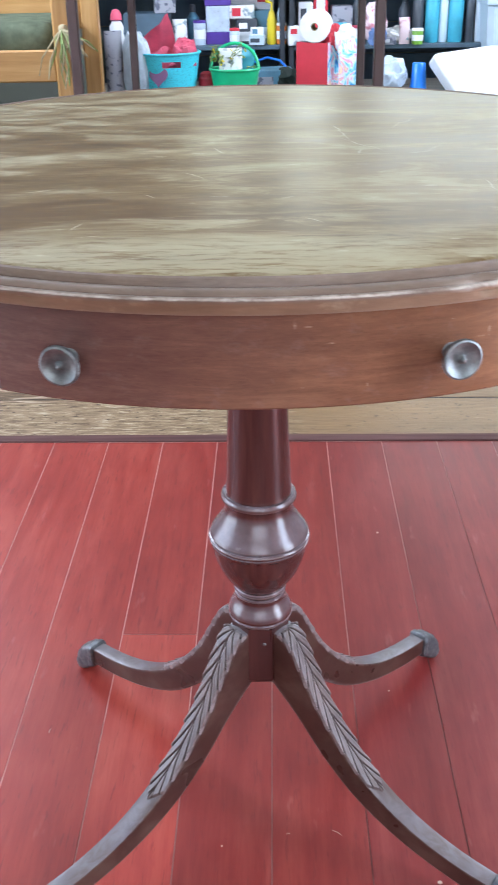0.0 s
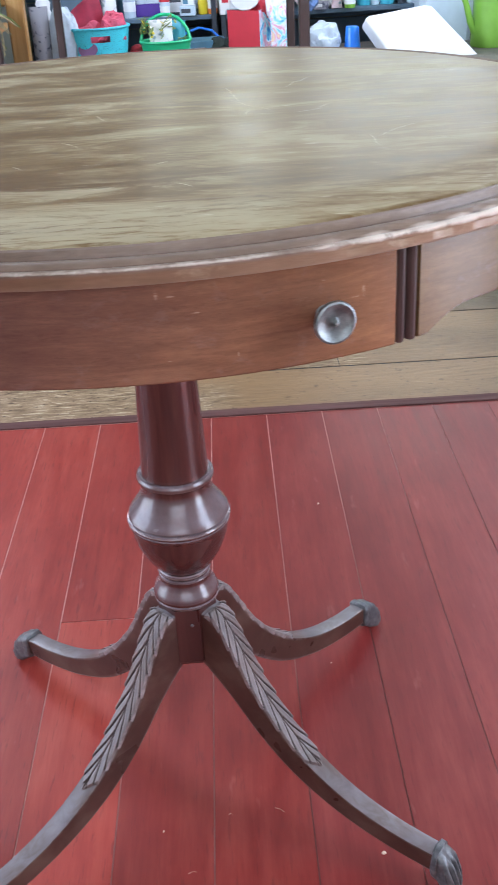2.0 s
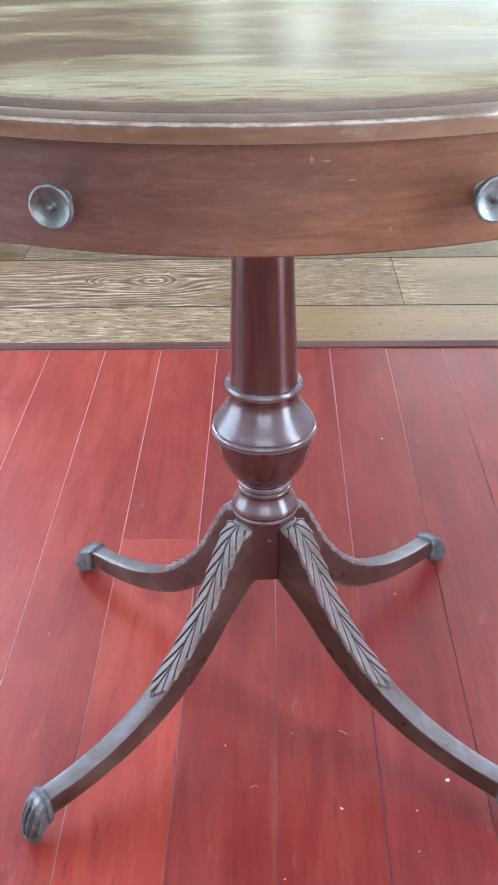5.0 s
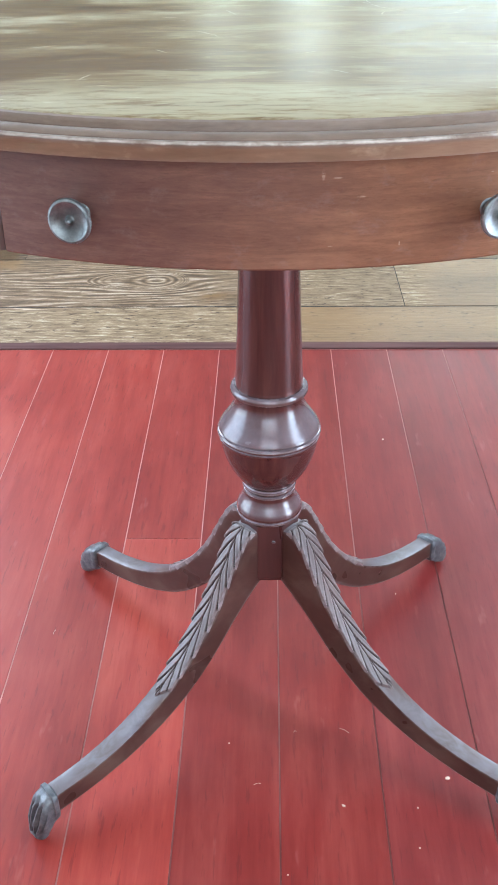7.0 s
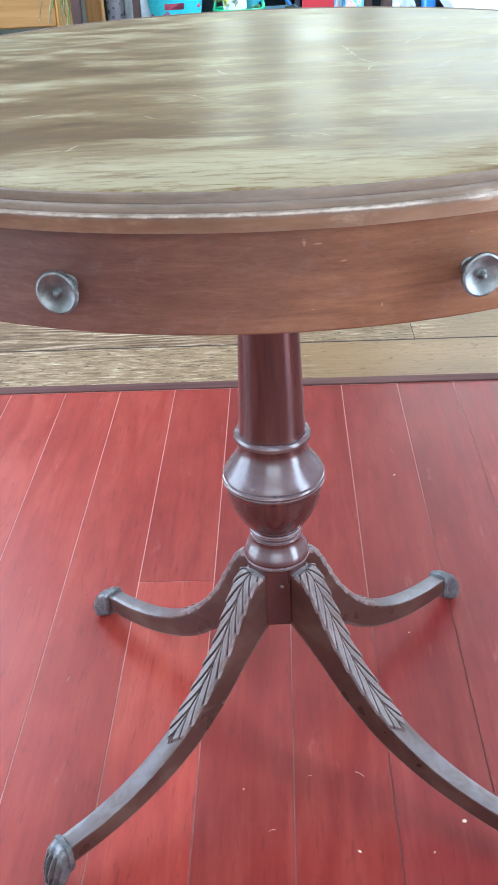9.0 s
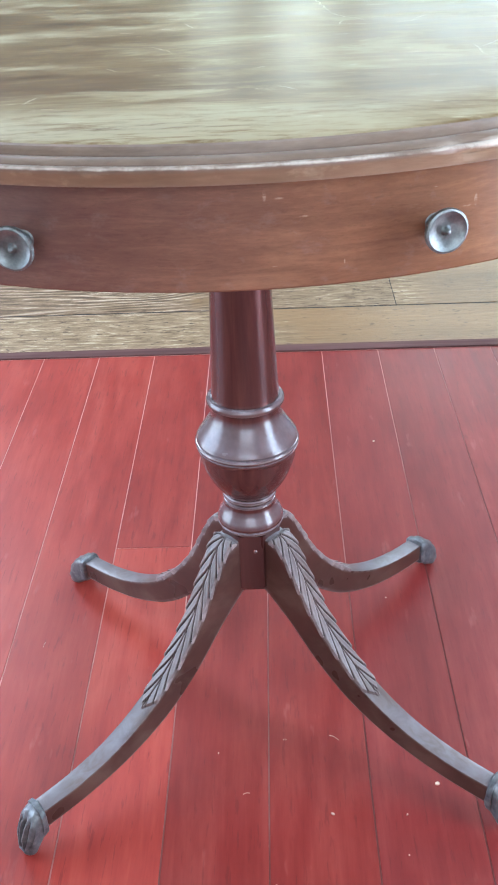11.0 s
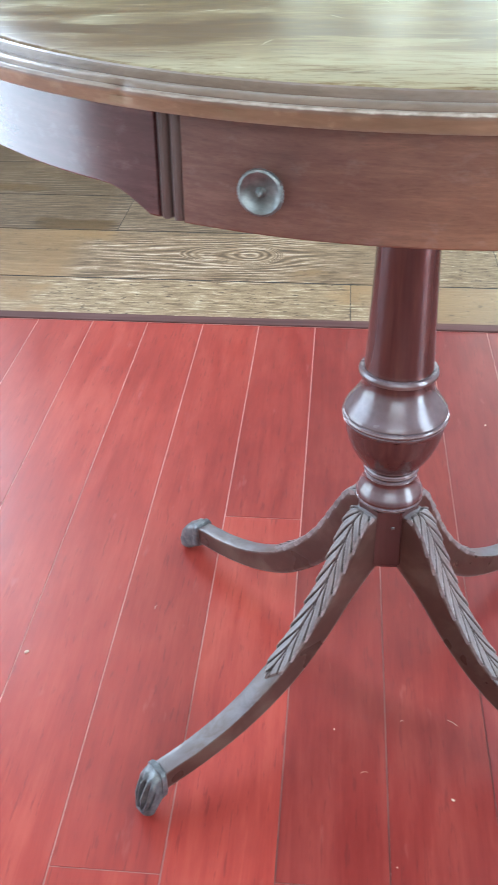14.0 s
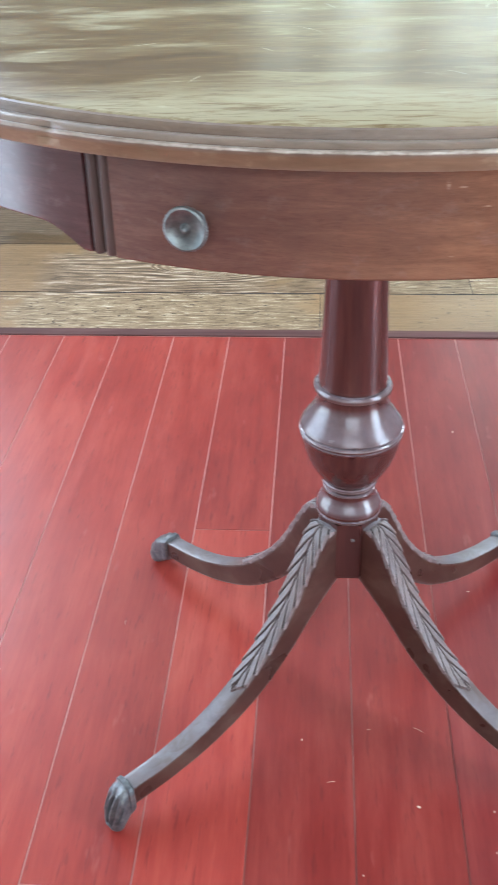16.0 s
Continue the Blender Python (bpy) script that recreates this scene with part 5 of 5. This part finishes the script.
carton("storage_box", (-0.52, 4.45, 0.405), (0.22, 0.20, 0.15), M_SLATE, "slate-coloured storage box on the shelf", 0)
paper("cloth", (0.57, 4.28, 0.40), (0.055, 0.05, 0.085), "blush and white cloth bundled on the shelf", M_BLUSH, 21, category="cloth")
paper("cloth", (0.585, 4.25, 0.40), (0.045, 0.04, 0.045), "crumpled blue cloth on the shelf", M_DENIM, 24, category="cloth")
paper("cloth", (0.70, 4.40, 0.40), (0.075, 0.05, 0.035), "white and grey cloth on the shelf", M_WRAP, 27, category="cloth")


def bottle(at, r, h, material, label, cap=M_PALE):
    ob = thing("bottle", label, "bottle", at)
    part("body", lathe(B(), [(0, h * 0.80), (r * 0.45, h * 0.80), (r * 0.55, h * 0.76), (r, h * 0.66), (r, 0.012), (r * 0.92, 0.0), (0, 0)], 28), material, ob)
    part("cap", lathe(B(), [(0, h), (r * 0.42, h), (r * 0.48, h * 0.985), (r * 0.48, h * 0.803), (0, h * 0.803)], 24), cap, ob)
    return ob


for x, mat_, h, r, lab in ((0.87, M_TEAL, 0.30, 0.034, "teal plastic bottle"), (0.985, M_TEAL, 0.32, 0.036, "teal plastic bottle"), (0.925, M_PALE, 0.27, 0.022, "slim pale bottle"),
                           (1.055, M_GRAPH, 0.31, 0.022, "slim graphite bottle"), (1.10, M_PALE, 0.28, 0.02, "slim pale bottle"), (0.80, M_GRAPH, 0.28, 0.026, "graphite bottle")):
    bottle((x, 4.43, 0.40), r, h, mat_, lab + " on the shelf")

for x, y, mat_, h, r, lab in ((0.505, 4.46, M_GRAPH, 0.24, 0.026, "dark bottle on the shelf"), (0.62, 4.50, M_DKGREEN, 0.26, 0.03, "dark green bottle at the back of the shelf"), (0.745, 4.50, M_GRAPH, 0.22, 0.03, "dark jar-shaped bottle on the shelf"),
                              (0.135, 4.50, M_PALE, 0.20, 0.022, "pale bottle on the shelf"), (0.19, 4.46, M_GRAPH, 0.23, 0.02, "slim dark bottle on the shelf"), (-0.30, 4.50, M_STEELBLUE, 0.18, 0.03, "dusty blue bottle on the shelf")):
    bottle((x, y, 0.405 if x < 0.15 else 0.40), r, h, mat_, lab, M_GRAPH)
carton("card_sheet", (-0.02, 4.535, 0.405), (0.24, 0.012, 0.27), M_PAPER, "large white printed card standing at the back of the shelf", 0, ((0.28, 0.36, 0.72, 0.80), (0.40, 0.48, 0.72, 0.80), (0.52, 0.60, 0.72, 0.80), (0.66, 0.84, 0.68, 0.82)), M_RED2)
carton("carton", (-0.43, 4.40, 0.5555), (0.10, 0.09, 0.10), M_GREYPRINT, "grey and white printed carton on a slate box", 8)
single("ribbon", tube(B(), [(0.095, 0, 0.0), (0.06, 0, 0.035), (0.0, 0, 0.05), (-0.06, 0, 0.03), (-0.10, 0, 0.002)], 0.006, 6), M_BLUE, "bright blue ribbon lying over a box", "ribbon", (0.06, 4.10, BZ + 0.0915))

# smaller goods between the larger ones
M_ORANGE = paint("orange_plastic", (0.80, 0.22, 0.04), 0.4)


def tub(at, r, h, material, lid, label):
    """A small round tub with a stepped lid and a paper band."""
    ob = thing("tub", label, "tub", at)
    part("body", lathe(B(), [(0, h), (r * 0.96, h), (r, h * 0.97), (r * 0.93, 0.004), (r * 0.88, 0), (0, 0)], 28), material, ob)
    part("lid", lathe(B(), [(0, h + 0.012), (r * 0.9, h + 0.012), (r * 1.04, h + 0.009), (r * 1.04, h + 0.0005), (0, h + 0.0005)], 28), lid, ob)
    part("band", lathe(B(), [(r * 0.985, h * 0.72), (r * 1.0, h * 0.72), (r * 0.98, h * 0.28), (r * 0.965, h * 0.28)], 28, closed=True), M_PAPER, ob, "white paper band")
    return ob


tub((-0.265, 4.42, 0.405), 0.030, 0.10, M_FILM, M_PURPLE, "milky round tub with a violet lid on the shelf")
tub((-0.095, 4.385, 0.405), 0.024, 0.065, M_PALE, M_RED2, "small pale tub with a red lid on the shelf")
tub((0.135, 4.40, 0.405), 0.026, 0.085, M_ORANGE, M_PAPER, "orange tub with a white lid on the shelf")
tub((0.495, 4.36, 0.40), 0.024, 0.075, M_PAPER, M_PINK, "white tub with a pink lid on the shelf")
tub((0.79, 4.34, 0.40), 0.028, 0.06, M_LIME, M_PAPER, "lime tub with a white lid on the shelf")
carton("carton", (0.015, 4.375, 0.405), (0.075, 0.05, 0.045), M_PALE, "flat pale blue carton with dark print", -6, ((0.1, 0.7, 0.3, 0.7),), M_GRAPH)
carton("carton", (0.015, 4.378, 0.4505), (0.06, 0.045, 0.035), M_PAPER, "small white carton lying on a pale one", 5, ((0.1, 0.5, 0.2, 0.8),), M_STEELBLUE)
carton("carton", (0.19, 4.375, 0.40), (0.05, 0.05, 0.09), M_WRAP, "small grey and white carton on the shelf", 7, ((0.2, 0.8, 0.6, 0.85),), M_RED2)
carton("carton", (0.655, 4.36, 0.40), (0.07, 0.06, 0.035), M_GREYPRINT, "flat grey printed carton on the shelf", -10, ((0.1, 0.6, 0.3, 0.7),), M_PAPER)
packet((-0.36, 4.40, 0.405), (0.07, 0.03, 0.12), -4, 14, M_WRAP, "white and grey printed packet on the shelf")
packet((0.42, 4.375, 0.40), (0.06, 0.03, 0.10), -6, -12, M_TEAL, "teal packet leaning on the shelf")
packet((0.73, 4.355, 0.40), (0.055, 0.03, 0.12), -5, 16, M_BLUSH, "blush printed packet on the shelf")

# on the bench, further along
paper("plastic_bag", (0.61, 3.90, BZ), (0.075, 0.06, 0.075), "milky plastic bag bulging on the bench", M_FILM, 41, 0.3, "plastic bag")
lid = single("lid", lathe(B(), [(0, 0.012), (0.058, 0.012), (0.064, 0.008), (0.064, 0.0), (0, 0)], 40), M_PALE, "pale blue plastic lid under the blue cup", "lid", (0.735, 3.90, BZ))
single("cup", lathe(B(), [(0, 0.118), (0.026, 0.118), (0.029, 0.114), (0.038, 0.004), (0.040, 0.0), (0.036, 0.0), (0.026, 0.110), (0, 0.110)], 36), M_BLUE, "bright blue plastic cup turned upside down", "cup", (0.738, 3.90, BZ + 0.0125))

slab = B()
outline = [(-0.165, 0.0), (0.175, 0.0), (0.205, 0.02), (0.012, 0.248), (-0.02, 0.252), (-0.272, 0.222), (-0.288, 0.203)]
lowv = [slab.verts.new((x, 0.0, z)) for x, z in outline]
slab.faces.new(lowv)
ext = bmesh.ops.extrude_face_region(slab, geom=slab.faces[:])
bmesh.ops.translate(slab, verts=[g for g in ext["geom"] if isinstance(g, bmesh.types.BMVert)], vec=(0, 0.09, 0))
bmesh.ops.bevel(slab, geom=slab.edges[:], offset=0.012, segments=3, affect='EDGES', profile=0.5)
foam = single("foam_block", slab, M_FOAM, "thick white foam block leaning back on the bench", "foam block", (1.065, 3.74, BZ - 0.03), smooth=40)
foam.matrix_world = pose(1.075, 3.74, BZ - 0.02, -26, 0, 5)

bin_ = thing("storage_bin", "pale blue translucent plastic bin", "bin", (1.235, 4.33, BZ))
part("body", loft(B(), [[Vector((sx * (0.12 + 0.02 * z), sy * (0.10 + 0.02 * z), 0.34 * z)) for sx, sy in ((-1, -0.8), (-0.8, -1), (0.8, -1), (1, -0.8), (1, 0.8), (0.8, 1), (-0.8, 1), (-1, 0.8))] for z in (0, 0.5, 1)]), M_PALE, bin_)
part("lid", box(B(), -0.15, 0.15, -0.13, 0.13, 0.3405, 0.365, 0.006, 2), M_PALE, bin_)


def watering_can(at, turn):
    """A lime-green can with a tall body, arched handle and a spout that ends in a rose."""
    ob = thing("watering_can", "lime-green plastic watering can standing on the bench", "watering can", at, turn)
    part("body", lathe(B(), [(0.052, 0.262), (0.072, 0.265), (0.084, 0.25), (0.092, 0.20), (0.095, 0.08), (0.098, 0.012), (0.094, 0.0), (0, 0.0)], 40), M_LIME, ob)
    part("handle", tube(B(), [(0.03, 0, 0.262), (0.02, 0, 0.31), (0.06, 0, 0.345), (0.13, 0, 0.30), (0.145, 0, 0.20), (0.12, 0, 0.10), (0.093, 0, 0.07)], 0.011, 10), M_LIME, ob)
    sp = part("spout", tube(B(), [(-0.085, 0, 0.06), (-0.11, 0, 0.11), (-0.135, 0, 0.19), (-0.175, 0, 0.262)], 0.018, 12, 0.55), M_LIME, ob)
    rose = lathe(B(), [(0, 0.03), (0.030, 0.026), (0.032, 0.02), (0.012, -0.012), (0, -0.012)], 24)
    part("rose", rose, M_LIME, sp, "sprinkler rose", m=Matrix.Translation((-0.182, 0, 0.272)) @ Vector((-0.7, 0, 0.6)).to_track_quat('Z', 'Y').to_matrix().to_4x4())
    return ob


watering_can((1.40, 4.02, BZ), 8)
can3 = thing("canister", "slim steel-blue canister on the bench", "canister", (1.56, 3.93, BZ))
part("body", lathe(B(), [(0, 0.20), (0.026, 0.20), (0.028, 0.195), (0.028, 0.006), (0.024, 0), (0, 0)], 28), M_STEELBLUE, can3)
part("cap", lathe(B(), [(0, 0.225), (0.018, 0.223), (0.024, 0.215), (0.024, 0.2005), (0, 0.2005)], 24), M_PALE, can3)
bowl = thing("bowl", "round grey bowl with a pale rolled rim", "bowl", (1.70, 3.72, BZ))
part("body", lathe(B(), [(0.085, 0.075), (0.078, 0.04), (0.055, 0.006), (0.05, 0.0), (0.004, 0), (0.004, 0.005), (0.05, 0.008), (0.072, 0.04), (0.081, 0.075)], 40, closed=True), M_GRAPH, bowl)
part("rim", tube(B(), [(0.083 * math.cos(2 * math.pi * i / 40), 0.083 * math.sin(2 * math.pi * i / 40), 0.075) for i in range(41)], 0.005, 6), M_PAPER, bowl)

# by the tubs, towards the chair
paper("plastic_bag", (-0.505, 3.70, BZ), (0.06, 0.045, 0.15), "upright milky plastic bag beside the cyan tub", M_FILM, 51, 0.22, "plastic bag")
packet((-0.60, 3.70, BZ), (0.075, 0.06, 0.30), 0, 12, M_GREYPRINT, "tall grey printed sleeve standing on the bench")
paper("cloth", (-0.68, 3.72, BZ), (0.035, 0.05, 0.17), "dark green cloth bundle on the bench", M_DKGREEN, 55, 0.25, "cloth")
bundle = thing("ornament", "small white ornament with a pink knitted top", "ornament", (-0.60, 3.86, BZ + 0.0))
part("body", lathe(B(), [(0, 0.33), (0.02, 0.325), (0.032, 0.30), (0.028, 0.275), (0.036, 0.25), (0.042, 0.15), (0.042, 0.0), (0, 0)], 24), M_PAPER, bundle)
part("top", lathe(B(), [(0, 0.375), (0.014, 0.37), (0.024, 0.352), (0.025, 0.3305), (0, 0.3305)], 24), M_PINK, bundle)

# ---------------------------------------------------------------- the slim brown table in front of the shelves
side = thing("side_table", "slim dark brown table with thin square metal legs", "table", (0, 0, 0))
for x, y in ((-0.478, 2.0), (0.335, 2.0), (-0.445, 3.1), (0.395, 3.1)):
    part("leg", box(B(), x - 0.014, x + 0.014, y - 0.014, y + 0.014, 0, 0.778, 0.004), M_BROWNPOLE, side, smooth=None)
part("top", box(B(), -0.50, 0.44, 1.96, 3.14, 0.7785, 0.80, 0.004), M_BROWNPOLE, side, smooth=None)

# ---------------------------------------------------------------- pine armchair on the rug
rug = thing("rug", "faded grey-green patterned rug with a pale binding", "rug", (-1.55, 3.05, 0.0))
rm = B()
box(rm, -0.19, 0.70, -0.76, 1.70, 0.001, 0.009, 0.002)
part("field", rm, M_RUG, rug, smooth=None)
part("binding", box(B(), -0.19, 0.70, -0.83, -0.762, 0.001, 0.010, 0.003), M_RUGEDGE, rug, smooth=None)
part("stripe", box(B(), -0.19, 0.70, -0.70, -0.66, 0.0092, 0.0112), M_RUGEDGE, rug, smooth=None)

chair = thing("armchair", "yellow pine armchair with a moss-green cushion", "chair", (-1.0, 2.85, 0.0112))
for x in (-0.39, 0.345):
    part("front_leg", box(B(), x - 0.034, x + 0.034, -0.03, 0.03, 0, 0.76, 0.006), M_PINEV, chair, smooth=None)
    part("back_leg", box(B(), x - 0.034, x + 0.034, 0.60, 0.66, 0, 0.85, 0.006), M_PINEV, chair, smooth=None)
    part("arm", box(B(), x - 0.055, x + 0.055, -0.06, 0.68, 0.7605, 0.785, 0.006), M_PINE, chair, smooth=None)
part("front_rail", box(B(), -0.355, 0.310, -0.02, 0.01, 0.43, 0.535, 0.005), M_PINE, chair, smooth=None)
part("seat_board", box(B(), -0.355, 0.310, 0.0105, 0.60, 0.47, 0.495, 0.004), M_PINE, chair, smooth=None)
part("back_rail", box(B(), -0.355, 0.310, 0.61, 0.64, 0.55, 0.84, 0.005), M_PINE, chair, smooth=None)
cush = B()
box(cush, -0.348, 0.303, 0.012, 0.60, 0.0, 0.12, 0.045, 4)
crumple(cush, 0.008, 9, 3)
single("cushion", cush, M_CUSHION, "moss-green woven seat cushion on the pine armchair", "cushion", (-1.0, 2.85, 0.51))

tw = thing("twine_bow", "frayed straw raffia tied round the chair's front leg", "twine", (-0.65, 2.803, 0.615))
rt = random.Random(7)
for k in range(34):
    a = rt.gauss(-1.35, 0.65)
    l = rt.uniform(0.05, 0.17)
    p1 = Vector((0.035 * math.cos(a), -0.013 - rt.uniform(0, 0.02), 0.03 * math.sin(a)))
    p2 = p1 + Vector((0.55 * l * math.cos(a) + rt.uniform(-0.02, 0.02), -rt.uniform(0.0, 0.02), l * math.sin(a)))
    mid = p1.lerp(p2, 0.6) + Vector((rt.uniform(-0.015, 0.015), -0.006, 0.008))
    part("strand", tube(B(), [(0, -0.013, 0), p1, mid, p2], rt.uniform(0.0025, 0.006), 5, 0.5), M_STRAW if k % 4 else M_LEAFGREEN, tw)
part("knot", bmesh.ops.create_icosphere(KN := B(), subdivisions=2, radius=0.018) and crumple(KN, 0.006, 40, 2), M_STRAW, tw)

# ---------------------------------------------------------------- near the pine boards
cb = thing("cardboard_box", "cyan printed cardboard box standing on the pine boards", "box", (1.02, 1.63, 0.0), 3)
part("body", box(B(), -0.20, 0.20, -0.11, 0.11, 0, 0.24, 0.004), M_BOXCYAN, cb, smooth=None)
for x0, x1, z0, z1 in ((-0.12, -0.105, 0.14, 0.20), (-0.10, -0.085, 0.14, 0.20), (-0.08, -0.065, 0.14, 0.20), (-0.05, 0.08, 0.15, 0.19)):
    part("print", box(B(), x0, x1, -0.1125, -0.1105, z0, z1), M_PAPER, cb, "white printed mark", smooth=None)
part("worn_corner", box(B(), -0.2025, -0.196, -0.1125, -0.10, 0.06, 0.12, 0.002), M_PAPER, cb, "scuffed white corner", smooth=None)
paper("cloth", (-0.975, 1.17, 0.0), (0.065, 0.09, 0.10), "crumpled white cloth lying on the pine boards", M_PAPER, 61, 0.25, "cloth")

# crumbs and splinters on the red boards
SPLINTERS = ((0.083, -0.066, 0.012, -35), (-0.015, -0.139, 0.008, 12), (0.028, -0.067, 0.004, 15), (-0.27, 0.10, 0.008, 80))
rc = random.Random(11)
CR = [(0.188, -0.1326, 0.0045), (0.198, 0.5635, 0.0035), (0.0744, -0.1668, 0.0028), (-0.413, 0.013, 0.005), (-0.722, 0.693, 0.006), (-0.046, -0.082, 0.0018), (0.151, -0.17, 0.002), (0.146, -0.218, 0.0018), (0.014, -0.247, 0.0018), (0.205, -0.261, 0.002), (0.17, 0.17, 0.0018)]
for x, y, r in CR:
    r *= 0.6
    bm = B()
    bmesh.ops.create_icosphere(bm, subdivisions=1, radius=r)
    for v in bm.verts:
        v.co = Vector((v.co.x * rc.uniform(0.8, 1.5), v.co.y * 0.8, max(v.co.z, -r * 0.4) * 0.7))
    single("crumb", bm, M_CRUMB, "pale crumb on the red boards", "crumb", (x, y, r * 0.28), rc.uniform(0, 180), group="crumbs on the floor")
for x, y, l, a in SPLINTERS:
    bm = tube(B(), [(-l / 2, 0, 0.0012), (0, 0.001, 0.0016), (l / 2, 0, 0.0012)], 0.00022, 5)
    single("splinter", bm, M_CRUMB, "thin pale splinter on the red boards", "splinter", (x, y, 0.0), a, group="splinters on the floor")

# ---------------------------------------------------------------- floor boards, one by one
BW, PHASE = 0.1084, -0.0972


def board_mesh(name, w, l, material, bevel):
    bm = box(B(), -w / 2, w / 2, -l / 2, l / 2, -0.0005, 0.0, bevel)
    return mesh_of(name, bm, material)


def lay(me, x, y, turn=0.0, name="floor_board"):
    ob = new(name, me)
    ob.parent = FLOOR
    ob.matrix_local = pose(0, 0, 0, 0, 0, FLOOR_TURN) @ pose(x, y, 0, 0, 0, turn)
    return ob


cache = {}
rf = random.Random(5)
k0, k1 = math.floor((-XF - PHASE) / BW), math.ceil((XF - PHASE) / BW)
JOINTS = {0: (-0.272,), 1: (-0.274,), 2: (-0.272,), -1: (0.293,), -2: (-0.272,), -5: (0.304,)}
# tone of single boards, by number and whether the piece reaches the threshold
BOARD_TONE = {(0, True): 0.80, (1, True): 0.84, (-1, True): 0.92, (-1, False): 1.10, (-2, True): 1.08, (2, True): 0.76, (0, False): 0.95, (3, True): 0.74}
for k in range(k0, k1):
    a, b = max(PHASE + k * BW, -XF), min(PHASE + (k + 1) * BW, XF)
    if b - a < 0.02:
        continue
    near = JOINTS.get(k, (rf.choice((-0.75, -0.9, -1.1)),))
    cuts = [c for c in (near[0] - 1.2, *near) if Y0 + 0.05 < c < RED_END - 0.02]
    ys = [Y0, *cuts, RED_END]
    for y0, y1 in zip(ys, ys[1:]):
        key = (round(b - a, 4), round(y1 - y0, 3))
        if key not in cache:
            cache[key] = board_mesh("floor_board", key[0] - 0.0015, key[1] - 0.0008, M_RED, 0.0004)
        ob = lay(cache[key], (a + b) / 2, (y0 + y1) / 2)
        # Right boards darker and bluer: shade and sky sheen put into the colour.
        tone = BOARD_TONE.get((k, y1 > 0.5), 1.06 if k < 0 else 0.76)
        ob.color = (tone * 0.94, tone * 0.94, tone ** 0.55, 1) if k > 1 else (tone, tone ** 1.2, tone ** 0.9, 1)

edges = [OLD_START, 1.112, 1.388, 1.63, 1.90, 2.17, 2.43, 2.70, 2.97, 3.24, 3.51, 3.78, 4.05, 4.32, 4.59, Y1]
CUTS = {0: (-0.03, 1.6), 1: (0.288, -1.7), 2: (-0.58, 1.3), 3: (0.9, -1.5), 4: (-0.2, 1.8)}
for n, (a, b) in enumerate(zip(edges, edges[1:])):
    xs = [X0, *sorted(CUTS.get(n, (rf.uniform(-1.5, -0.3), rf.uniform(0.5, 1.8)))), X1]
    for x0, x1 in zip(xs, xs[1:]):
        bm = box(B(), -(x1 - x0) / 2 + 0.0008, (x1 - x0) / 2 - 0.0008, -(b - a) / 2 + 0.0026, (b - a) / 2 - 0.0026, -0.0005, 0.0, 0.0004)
        # Boards past the second darkened to paint the shade behind.
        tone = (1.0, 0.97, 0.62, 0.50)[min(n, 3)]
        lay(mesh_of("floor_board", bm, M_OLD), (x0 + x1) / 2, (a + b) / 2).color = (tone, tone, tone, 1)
